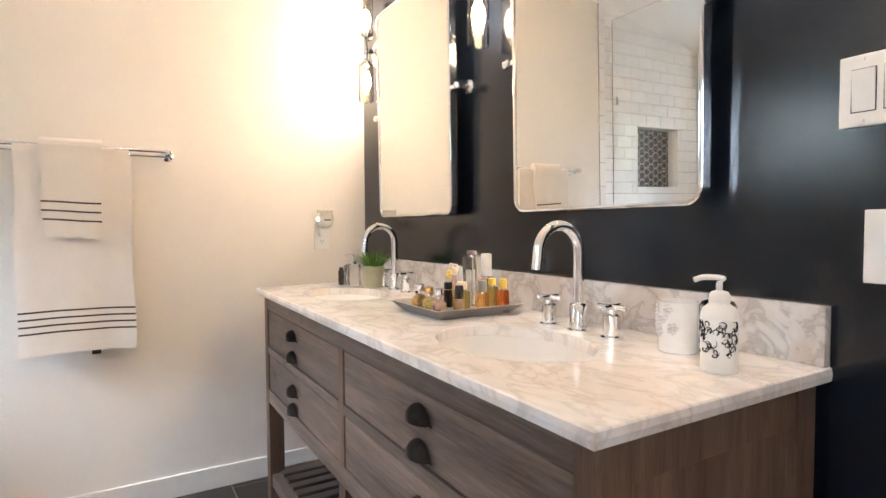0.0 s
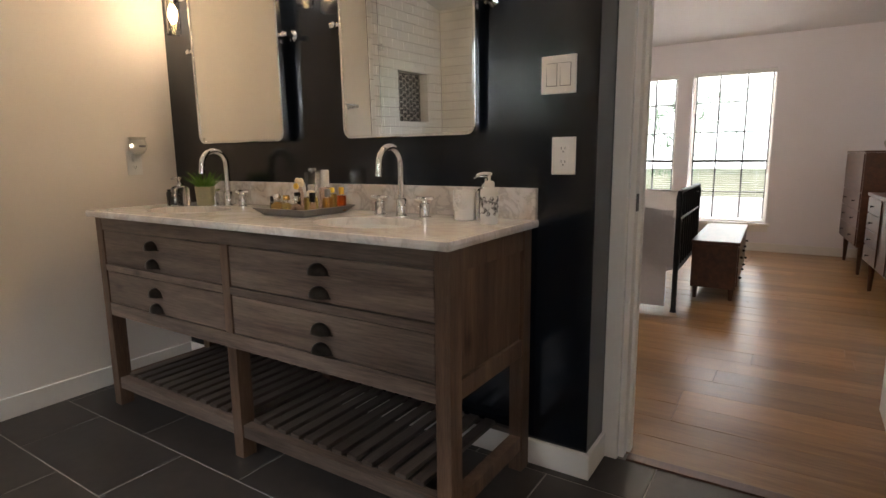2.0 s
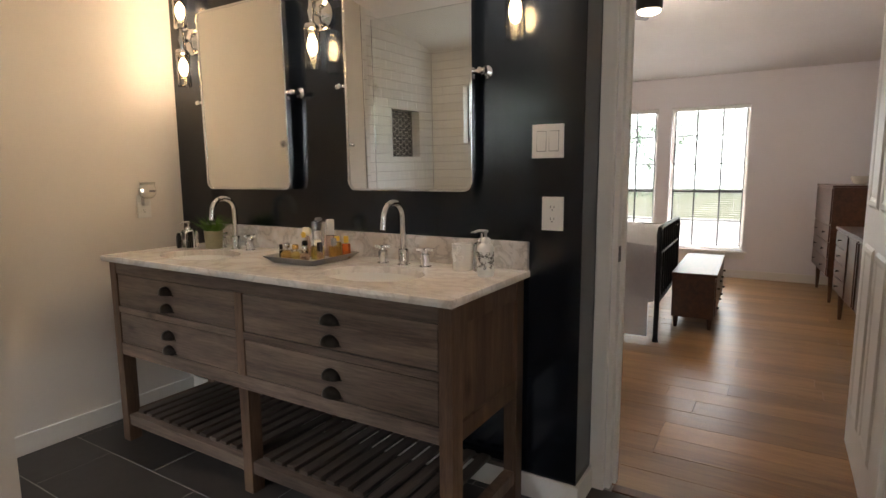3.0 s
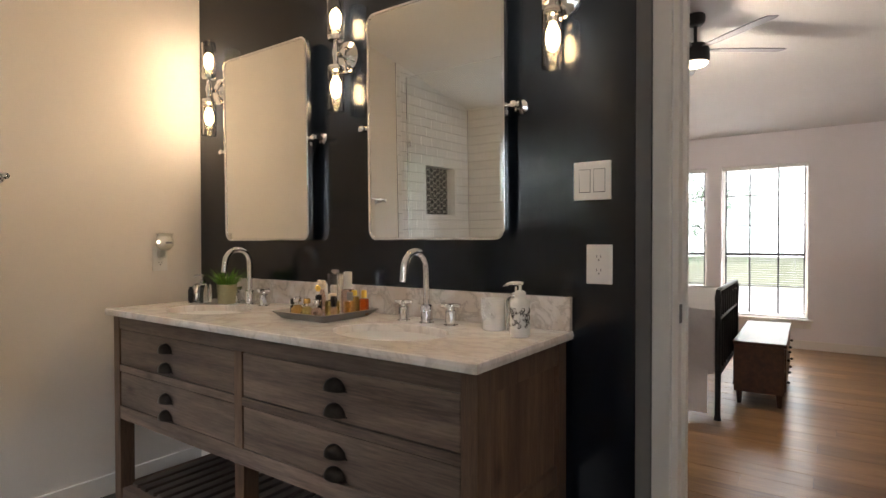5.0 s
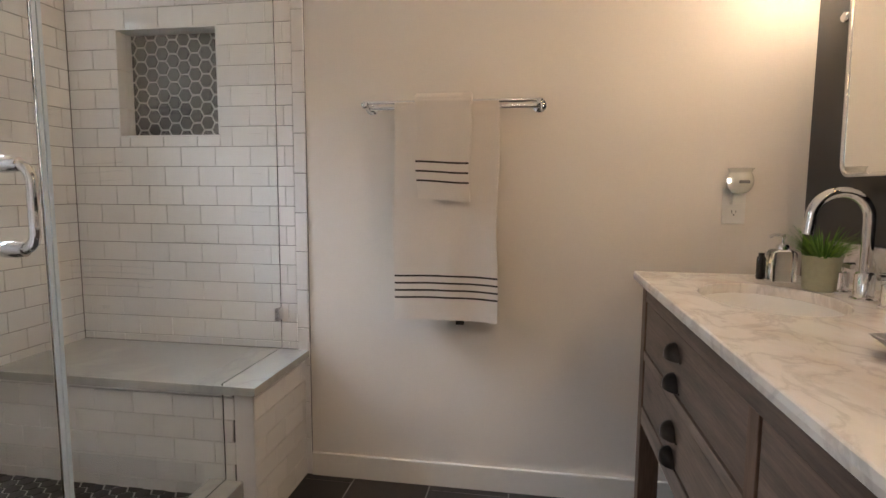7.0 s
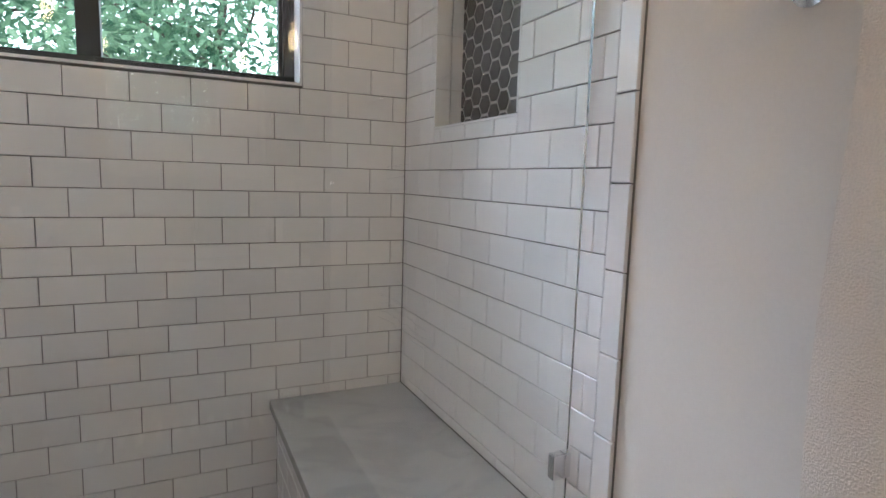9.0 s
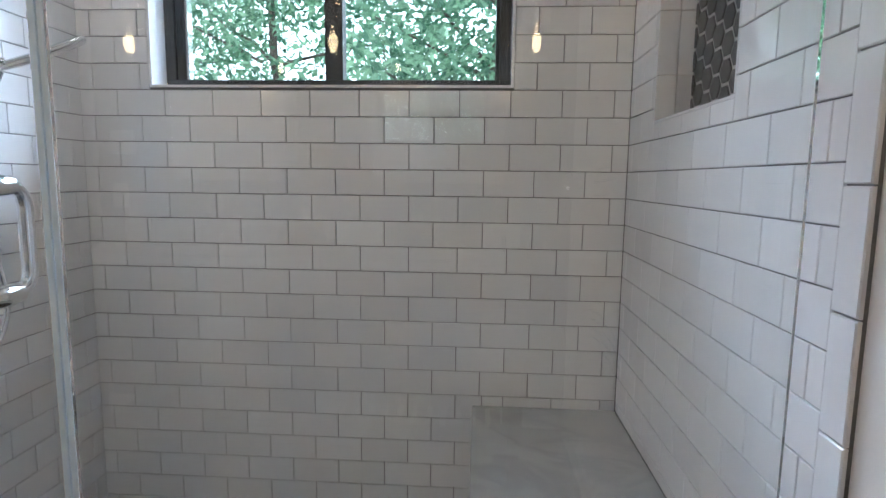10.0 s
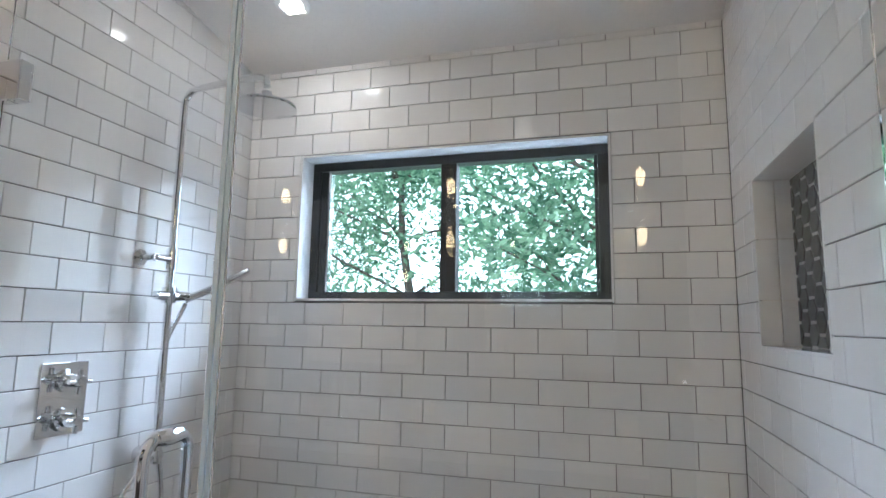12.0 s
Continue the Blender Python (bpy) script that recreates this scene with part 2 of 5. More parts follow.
def finish(bm, smooth):
    bmesh.ops.recalc_face_normals(bm, faces=bm.faces)
    for f in bm.faces:
        f.smooth = smooth
    if smooth:
        for e in bm.edges:
            if len(e.link_faces) == 2 and e.calc_face_angle(0) > 0.7:
                e.smooth = False


def part(name, bm, material, parent, label="", smooth=False, at=None):
    """Link a bmesh, drawn in world places, as one mesh under a thing or a part."""
    base = BASE.get(parent.name, Vector()) if parent else Vector(at or (0, 0, 0))
    bmesh.ops.translate(bm, verts=bm.verts, vec=-base)
    finish(bm, smooth)
    me = bpy.data.meshes.new(name)
    bm.to_mesh(me)
    bm.free()
    me.materials.append(material)
    ob = new(name, me)
    if parent:
        ob.parent = parent
    else:
        ob.location = base
    BASE[ob.name] = base
    if label:
        ob["label"] = label
    return ob


def setting(name, bm, material, label, category, smooth=False):
    return tagged(part(name, bm, material, None, "", smooth), label, category, kind="structure")


def box(bm, x0, x1, y0, y1, z0, z1, bevel=0.0):
    vs = [bm.verts.new((x, y, z)) for x in (x0, x1) for y in (y0, y1) for z in (z0, z1)]
    fs = [(0, 1, 3, 2), (4, 6, 7, 5), (0, 4, 5, 1), (2, 3, 7, 6), (0, 2, 6, 4), (1, 5, 7, 3)]
    faces = [bm.faces.new([vs[i] for i in f]) for f in fs]
    if bevel:
        edges = list({e for f in faces for e in f.edges})
        bmesh.ops.bevel(bm, geom=edges, offset=bevel, segments=2, profile=0.6, affect="EDGES")
    return bm


def B(*a, **k):
    return box(bmesh.new(), *a, **k)


def loft(bm, rings, closed=True, caps=True):
    """Skin a list of rings of points."""
    made = [[bm.verts.new(p) for p in r] for r in rings]
    n = len(made[0])
    for a, c in zip(made, made[1:]):
        for i in range(n if closed else n - 1):
            j = (i + 1) % n
            bm.faces.new((a[i], a[j], c[j], c[i]))
    if caps:
        bm.faces.new(made[0][::-1])
        bm.faces.new(made[-1])
    return bm


def tube(bm, points, radius, seg=12, caps=True):
    """A round tube along points; radius may be a list."""
    pts = [Vector(p) for p in points]
    radii = radius if isinstance(radius, (list, tuple)) else [radius] * len(pts)
    rings = []
    side = None
    for i, p in enumerate(pts):
        d = (pts[min(i + 1, len(pts) - 1)] - pts[max(i - 1, 0)]).normalized()
        if side is None:
            ref = Vector((0, 0, 1)) if abs(d.z) < 0.9 else Vector((1, 0, 0))
            side = d.cross(ref).normalized()
        side = (side - d * side.dot(d)).normalized()
        up = d.cross(side)
        rings.append([p + (side * math.cos(a) + up * math.sin(a)) * radii[i] for a in (2 * math.pi * k / seg for k in range(seg))])
    return loft(bm, rings, caps=caps)


def lathe(bm, at, profile, seg=24, sx=1.0, sy=1.0):
    rings = [[(at[0] + r * sx * math.cos(2 * math.pi * k / seg), at[1] + r * sy * math.sin(2 * math.pi * k / seg), at[2] + z) for k in range(seg)] for r, z in profile]
    return loft(bm, rings)


def curve_points(ctrl, n=8):
    """A smooth line through control points."""
    c = [Vector(p) for p in ctrl]
    c = [c[0] * 2 - c[1]] + c + [c[-1] * 2 - c[-2]]
    out = []
    for i in range(1, len(c) - 2):
        for k in range(n):
            t = k / n
            out.append(0.5 * (2 * c[i] + (c[i + 1] - c[i - 1]) * t + (2 * c[i - 1] - 5 * c[i] + 4 * c[i + 1] - c[i + 2]) * t * t + (3 * c[i] - c[i - 1] - 3 * c[i + 1] + c[i + 2]) * t ** 3))
    out.append(c[-2])
    return out


def rounded_rect(x0, x1, z0, z1, r, n=6):
    pts = []
    for cx, cz, a0 in ((x1 - r, z1 - r, 0), (x0 + r, z1 - r, 90), (x0 + r, z0 + r, 180), (x1 - r, z0 + r, 270)):
        for k in range(n + 1):
            a = radians(a0 + 90 * k / n)
            pts.append((cx + r * math.cos(a), cz + r * math.sin(a)))
    return pts


# ---- structure ----
TH = 2.762          # the window wall stands at y = -TH
SX = 1.682          # tiled face of the shower's side wall
PX = 2.327         # end of the dark pier
DX0, DX1 = 2.385, 3.25
WF = 0.043         # face of the towel wall
SLOPE = 0.19


def ceil_z(y):
    return 2.318 + SLOPE * (y + TH)


# towel wall with the shower niche
NY0, NY1, NZ0, NZ1, ND = -2.536, -2.103, 1.348, 1.764, 0.076
bm = bmesh.new()
box(bm, -0.16, WF, NY1, 0.2, 0, 3.3)
box(bm, -0.16, WF, -TH, NY0, 0, 3.3)
box(bm, -0.16, WF, NY0, NY1, 0, NZ0)
box(bm, -0.16, WF, NY0, NY1, NZ1, 3.3)
box(bm, -0.16, WF - ND - 0.006, NY0, NY1, NZ0, NZ1)
wall_west = setting("wall_west", bm, PAINT, "cream painted wall with a white tiled shower end and niche", "wall")
bm = B(WF, PX, 0, 0.2, 0, 3.3, bevel=0.003)
wall_dark = setting("wall_north", bm, DARK, "dark navy painted accent wall behind the vanity", "wall")
# partition with the doorway
bm = bmesh.new()
box(bm, -1.6, DX0, 0.2, 0.32, 0, 3.5)
box(bm, DX1, 4.32, 0.2, 0.32, 0, 3.5)
box(bm, DX0, DX1, 0.2, 0.32, 2.05, 3.5)
setting("wall_partition", bm, BEDPAINT, "white painted partition wall around the bedroom doorway", "wall")
# window wall
WX0, WX1, WZ0, WZ1 = 0.384, 1.458, 1.47, 1.988
EX0, EX1, EZ0, EZ1 = 3.46, 3.89, 0.95, 1.99   # window behind the start of the walk
bm = bmesh.new()
box(bm, -0.16, WX0, -TH - 0.16, -TH, 0, 2.5)
box(bm, WX1, EX0, -TH - 0.16, -TH, 0, 2.5)
box(bm, EX1, 4.32, -TH - 0.16, -TH, 0, 2.5)
box(bm, EX0, EX1, -TH - 0.16, -TH, 0, EZ0)
box(bm, EX0, EX1, -TH - 0.16, -TH, EZ1, 2.5)
box(bm, WX0, WX1, -TH - 0.16, -TH, 0, WZ0)
box(bm, WX0, WX1, -TH - 0.16, -TH, WZ1, 2.5)
wall_south = setting("wall_south", bm, PAINT, "white subway tiled shower wall with a black window", "wall")
wall_shower = setting("wall_shower", B(SX, SX + 0.12, -TH, -1.51, 0, 3.0), PAINT, "cream wall with white subway tiles on its shower face", "wall")
setting("wall_east", B(3.9, 4.32, -TH, 0.2, 0, 3.3), PAINT, "plain cream painted bathroom wall", "wall")


def sloped_slab(x0, x1, ya, za, yb, zb, t=0.12):
    bm = bmesh.new()
    ring = [(ya, za), (yb, zb), (yb, zb + t), (ya, za + t)]
    return loft(bm, [[(x, y, z) for y, z in ring] for x in (x0, x1)])


setting("ceiling", sloped_slab(-0.16, 4.32, -TH - 0.16, ceil_z(-TH - 0.16), 0.26, ceil_z(0.26)), CEIL, "sloping white painted bathroom ceiling", "ceiling")
# bedroom shell
BY, BZ, BSL, BXR = 5.5, 2.39, 0.19, 3.72
setting("ceiling_bedroom", sloped_slab(-1.72, 4.32, 0.26, BZ + BSL * (BY - 0.26), BY + 0.16, BZ - 0.16 * BSL), CEIL, "sloping white textured bedroom ceiling", "ceiling")
bm = loft(bmesh.new(), [[(BXR + 0.4, 0.32, z), (BXR + 0.52, 0.32, z), (BXR + 0.12, BY, z), (BXR, BY, z)] for z in (0, 3.6)])
setting("wall_bedroom_east", bm, BEDPAINT, "white painted bedroom side wall", "wall")
setting("wall_bedroom_west", B(-1.72, -1.6, 0.2, BY, 0, 3.6), BEDPAINT, "white painted bedroom side wall", "wall")
BW = [(0.76, 1.562), (1.72, 2.57)]
BWZ0, BWZ1 = 0.32, 2.035
bm = bmesh.new()
xs = [-1.72, BW[0][0], BW[0][1], BW[1][0], BW[1][1], BXR + 0.12]
for i in range(0, 6, 2):
    box(bm, xs[i], xs[i + 1], BY, BY + 0.16, 0, 2.5)
for x0, x1 in BW:
    box(bm, x0, x1, BY, BY + 0.16, 0, BWZ0)
    box(bm, x0, x1, BY, BY + 0.16, BWZ1, 2.5)
setting("wall_bedroom_north", bm, BEDPAINT, "white painted bedroom wall with two tall windows", "wall")
floor_bath = setting("floor", B(-0.16, 4.32, -TH - 0.16, 0.24, -0.12, -0.0018), FGROUT, "charcoal stone tile bathroom floor", "floor")
floor_bed = setting("floor_bedroom", B(-1.72, 4.32, 0.24, BY + 0.16, -0.12, -0.004), SLOT, "warm oak plank bedroom floor", "floor")
# outdoor ground
setting("ground", B(-400, 400, -400, 400, -0.6, -0.35), GROUND, "dry green lawn around the house", "ground")

CONCRETE = plain("pale_concrete", (0.62, 0.6, 0.57), 0.85, grain=25, amount=0.12, relief=0.3, large=0.8)
setting("pavement", B(-12, 14, 6.4, 18.5, -0.36, -0.28, bevel=0.01), CONCRETE, "pale sunlit concrete paving outside the bedroom", "pavement")
# added emissive walls beyond the garden, standing in for bright sky and haze
SKYGLOW = glow("glowing_sky_backdrop", (0.93, 0.98, 1.0), 3.4)
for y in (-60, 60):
    setting("backdrop", B(-90, 90, y - 0.1, y + 0.1, -0.35, 50), SKYGLOW, "glowing white backdrop standing in for the bright sky", "backdrop")

# baseboards, casing, jamb


def board(x0, x1, y0, y1, z1=0.094):
    return setting("baseboard", B(x0, x1, y0, y1, 0, z1, bevel=0.003), TRIM, "white painted baseboard", "baseboard")


board(WF, WF + 0.014, -1.745, -0.0)
board(WF + 0.0145, PX + 0.014, -0.014, 0)
board(PX, PX + 0.014, 0.0005, 0.19)
board(DX1 + 0.1, BXR + 0.38, 0.3205, 0.334)
board(-1.6, BXR, BY - 0.014, BY)
setting("door_casing", B(PX + 0.0005, DX0, 0.175, 0.2, 0, 2.14, bevel=0.004), TRIM, "white painted door casing", "trim")
setting("door_casing", B(DX1, DX1 + 0.09, 0.175, 0.2, 0, 2.14, bevel=0.004), TRIM, "white painted door casing", "trim")
setting("door_casing", B(DX0, DX1, 0.175, 0.2, 2.05, 2.14, bevel=0.004), TRIM, "white painted door casing", "trim")
bm = bmesh.new()
box(bm, DX0, DX0 + 0.018, 0.2005, 0.34, 0, 2.05, bevel=0.002)
box(bm, DX0 + 0.018, DX0 + 0.03, 0.25, 0.29, 0, 2.05, bevel=0.002)
jamb = setting("door_jamb", bm, TRIM, "white painted door jamb with a dark strike plate", "trim")
part("strike_plate", B(DX0 + 0.0182, DX0 + 0.0205, 0.215, 0.245, 0.915, 0.975), BRONZE, jamb, "dark bronze strike plate")
setting("door_jamb", B(DX1 - 0.018, DX1, 0.2005, 0.34, 0, 2.05, bevel=0.002), TRIM, "white painted door jamb", "trim")
setting("threshold", B(DX0 + 0.03, DX1 - 0.02, 0.19, 0.24, -0.005, 0.006, bevel=0.002), WALNUT, "narrow wooden threshold strip", "trim")
# open bedroom door
door = thing("door_1", (3.25, 0.35, 0), "white panelled bedroom door standing wide open", "door", kind="structure")
part("leaf", B(3.24, 3.275, 0.35, 1.15, 0.01, 2.04, bevel=0.003), TRIM, door)
for z0, z1 in ((0.2, 0.95), (1.1, 1.9)):
    for y0, y1 in ((0.45, 0.7), (0.78, 1.03)):
        bm = bmesh.new()
        loft(bm, [[(x, a, c) for a, c in ((y0 + i, z0 + i), (y1 - i, z0 + i), (y1 - i, z1 - i), (y0 + i, z1 - i))] for x, i in ((3.2395, 0), (3.232, 0.012), (3.232, 0.03), (3.236, 0.045))])
        part("panel", bm, TRIM, door)

# ---- vanity ----
VX0, VX1, VYF = 0.29, 2.122, -0.55
vanity = thing("vanity", (1.2, -0.28, 0), "weathered grey wood double vanity with drawers and slatted shelf", "vanity")
bm = bmesh.new()
box(bm, VX0 + 0.02, VX1 - 0.02, -0.53, -0.02, 0.44, 0.46)
box(bm, VX0 + 0.02, VX1 - 0.02, -0.04, -0.02, 0.46, 0.866)
box(bm, VX0 + 0.02, VX1 - 0.02, -0.53, -0.516, 0.46, 0.866)
part("carcass", bm, VWOOD, vanity)
LW, MLX = 0.05, 1.155
for xa in (VX0, MLX, VX1 - LW):
    part("leg", B(xa, xa + LW, VYF, VYF + 0.06, 0, 0.8675 if xa != MLX else 0.43, bevel=0.003), VWOOD_UP, vanity)
    part("leg", B(xa, xa + LW, -0.085, -0.025, 0, 0.8675 if xa != MLX else 0.43, bevel=0.003), VWOOD_UP, vanity)
part("stile", B(1.153, 1.196, VYF + 0.001, -0.52, 0.486, 0.812, bevel=0.002), VWOOD_UP, vanity)
part("top_rail", B(VX0 + LW, VX1 - LW, VYF + 0.001, -0.52, 0.812, 0.8675, bevel=0.002), VWOOD, vanity)
part("mid_rail", B(VX0 + LW, 1.153, VYF + 0.001, -0.52, 0.632, 0.66, bevel=0.001), VWOOD, vanity)
part("mid_rail", B(1.196, VX1 - LW, VYF + 0.001, -0.52, 0.632, 0.66, bevel=0.001), VWOOD, vanity)
part("bottom_rail", B(VX0 + LW, VX1 - LW, VYF + 0.001, -0.52, 0.43, 0.486, bevel=0.002), VWOOD, vanity)


def pull(parent, x, z):
    """A half-round cup pull."""
    bm = bmesh.new()
    rings = []
    for k in range(7):
        a = math.pi / 2 * k / 6
        d, s = 0.026 * math.sin(a), math.cos(a)
        ring = []
        for i in range(13):
            t = math.pi * i / 12
            ring.append((x + 0.042 * s * math.cos(t), VYF - 0.004 - d, z - 0.018 + 0.036 * math.sin(t) * (0.3 + 0.7 * s)))
        rings.append(ring)
    loft(bm, rings, closed=False, caps=False)
    bmesh.ops.solidify(bm, geom=bm.faces[:], thickness=0.002)
    part("pull", bm, BRONZE, parent, "dark bronze cup pull", True)
    tube(bm2 := bmesh.new(), [(x - 0.045, VYF - 0.004, z - 0.018), (x + 0.045, VYF - 0.004, z - 0.018)], 0.0025, 6)
    part("pull_lip", bm2, BRONZE, parent)


for x0, x1, px in ((0.3435, 1.1495, 0.723), (1.1995, 2.0685, 1.645)):
    for z0, z1, ps in ((0.6635, 0.8085, (0.773, 0.70)), (0.4895, 0.6285, (0.582, 0.518))):
        d = part("drawer", B(x0, x1, VYF + 0.004, -0.515, z0, z1, bevel=0.003), VWOOD, vanity)
        for z in ps:
            pull(d, px, z)
part("side_panel", B(VX1 - 0.024, VX1 - 0.014, -0.49, -0.085, 0.49, 0.80, bevel=0.001), VWOOD_UP, vanity)
part("side_rail", B(VX1 - 0.024, VX1 - 0.003, -0.49, -0.085, 0.43, 0.49, bevel=0.002), VWOOD_UP, vanity)
part("side_rail", B(VX1 - 0.024, VX1 - 0.003, -0.49, -0.085, 0.80, 0.8675, bevel=0.002), VWOOD_UP, vanity)
part("side_panel", B(VX0 + 0.005, VX0 + 0.02, -0.49, -0.085, 0.43, 0.866, bevel=0.001), VWOOD_UP, vanity)
# shelf
for x0, x1 in ((VX0 + LW, MLX), (MLX + LW, VX1 - LW)):
    part("shelf_rail", B(x0, x1, VYF + 0.008, VYF + 0.048, 0.082, 0.132, bevel=0.002), VWOOD, vanity)
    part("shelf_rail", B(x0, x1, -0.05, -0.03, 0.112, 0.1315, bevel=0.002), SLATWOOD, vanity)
for xa in (VX0 + 0.004, VX1 - 0.046):
    part("shelf_rail", B(xa, xa + 0.042, -0.49, -0.085, 0.082, 0.132, bevel=0.002), VWOOD_UP, vanity)
x = VX0 + 0.07
while x < VX1 - 0.1:
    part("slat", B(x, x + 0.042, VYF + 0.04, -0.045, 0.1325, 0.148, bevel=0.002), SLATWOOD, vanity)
    x += 0.0665

# marble worktop with two oval cut-outs
CX0, CX1, CY0, CZ, CB = 0.276, 2.132, -0.573, 0.895, 0.868
SINKS = ((0.66, -0.335), (1.66, -0.335))
SA, SB = 0.205, 0.15


def top_with_holes():
    """A slab cut into cells, two of which hold an oval opening."""
    bm = bmesh.new()
    N = 40
    zs = (CB, CZ)
    y0, y1 = CY0, -0.001
    cuts = [CX0, SINKS[0][0] - 0.3, SINKS[0][0] + 0.3, SINKS[1][0] - 0.3, SINKS[1][0] + 0.3, CX1]
    for i in (0, 2, 4):
        for z in zs:
            bm.faces.new([bm.verts.new(p) for p in ((cuts[i], y0, z), (cuts[i + 1], y0, z), (cuts[i + 1], y1, z), (cuts[i], y1, z))])
    for (sx, sy), xa, xb in ((SINKS[0], cuts[1], cuts[2]), (SINKS[1], cuts[3], cuts[4])):
        for z in zs:
            inner, outer = [], []
            corner = [math.atan2(yy - sy, xx - sx) % (2 * math.pi) for xx, yy in ((xa, y0), (xb, y0), (xb, y1), (xa, y1))]
            angles = sorted([2 * math.pi * k / N for k in range(N)] + corner)
            for a in angles:
                c, s = math.cos(a), math.sin(a)
                inner.append(bm.verts.new((sx + SA * c, sy + SB * s, z)))
                tx = ((xb - sx) if c > 0 else (xa - sx)) / c if abs(c) > 1e-6 else 1e9
                ty = ((y1 - sy) if s > 0 else (y0 - sy)) / s if abs(s) > 1e-6 else 1e9
                t = min(tx, ty)
                outer.append(bm.verts.new((sx + c * t, sy + s * t, z)))
            for k in range(len(angles)):
                j = (k + 1) % len(angles)
                bm.faces.new((inner[k], inner[j], outer[j], outer[k]))
        ring = [[(sx + r * SA * math.cos(2 * math.pi * k / 64), sy + r * SB * math.sin(2 * math.pi * k / 64), z) for k in range(64)] for r, z in ((1.0, CB), (1.0, CZ - 0.004), (1.008, CZ - 0.0005))]
        loft(bm, ring, caps=False)
    # outer edge with a rounded nose
    prof = ((0, CB), (0.003, CB + 0.0025), (0.0045, 0.882), (0.003, CZ - 0.0025), (0, CZ))
    rings = [[(CX0 - o, y0 - o, z), (CX1 + o, y0 - o, z), (CX1 + o, y1, z), (CX0 - o, y1, z)] for o, z in prof]
    loft(bm, rings, caps=False)
    bmesh.ops.remove_doubles(bm, verts=bm.verts, dist=0.0002)
    return bm


worktop = tagged(part("worktop", top_with_holes(), MARBLE, None, at=(1.2, -0.28, CB)), "polished white marble vanity top with grey veins", "countertop")
tagged(part("backsplash", B(CX0, CX1, -0.022, -0.0005, CZ + 0.0002, 1.002, bevel=0.002), SPLASH, None, at=(1.2, -0.01, CZ)), "low white marble backsplash against dark wall", "backsplash")
for sx, sy in SINKS:
    s = thing("sink", (sx, sy, 0.735), "white oval undermount porcelain sink in the marble", "sink", "vanity sinks")
    bm = bmesh.new()
    prof = ((1.06, 0.8675), (1.0, 0.8675), (0.985, 0.848), (0.93, 0.798), (0.75, 0.758), (0.4, 0.743), (0.1, 0.74))
    loft(bm, [[(sx + r * SA * math.cos(2 * math.pi * k / 48), sy + r * SB * math.sin(2 * math.pi * k / 48), z) for k in range(48)] for r, z in prof], caps=False)
    part("bowl", bm, PORCELAIN, s, smooth=True)
    part("drain", lathe(bmesh.new(), (sx, sy, 0.736), ((0.001, 0), (0.024, 0), (0.024, 0.005), (0.014, 0.007), (0.001, 0.007))), CHROME, s, "chrome drain", True)


def faucet(x):
    y = -0.13
    f = thing("faucet", (x, y, CZ), "polished chrome gooseneck faucet with two cross handles", "faucet", "vanity faucets")
    bm = bmesh.new()
    pts = [(x, y, CZ + z) for z in (0.03, 0.08, 0.13, 0.18)]
    r = 0.062
    pts += [(x, y - r + r * math.cos(a), CZ + 0.187 + r * math.sin(a)) for a in (math.pi * k / 14 for k in range(1, 14))]
    pts += [(x, y - 2 * r, CZ + 0.182), (x, y - 2 * r - 0.004, CZ + 0.15)]
    tube(bm, pts, 0.0125, 18)
    part("spout", bm, CHROME, f, smooth=True)
    part("spout_base", lathe(bmesh.new(), (x, y, CZ), ((0.028, 0), (0.028, 0.004), (0.021, 0.007), (0.021, 0.06), (0.018, 0.064), (0.013, 0.066))), CHROME, f, smooth=True)
    for dx in (-0.102, 0.102):
        h = part("handle", lathe(bmesh.new(), (x + dx, y, CZ), ((0.026, 0), (0.026, 0.004), (0.0195, 0.007), (0.0195, 0.05), (0.012, 0.054), (0.012, 0.062), (0.009, 0.066))), CHROME, f, smooth=True)
        for a in (0.25, 0.25 + math.pi / 2):
            c, s = 0.034 * math.cos(a), 0.034 * math.sin(a)
            part("cross_bar", tube(bmesh.new(), [(x + dx - c, y - s, CZ + 0.068), (x + dx + c, y + s, CZ + 0.068)], 0.0065, 12), CHROME, h, smooth=True)
    return f


faucet(0.652)
faucet(1.653)

# ---- mirrors ----


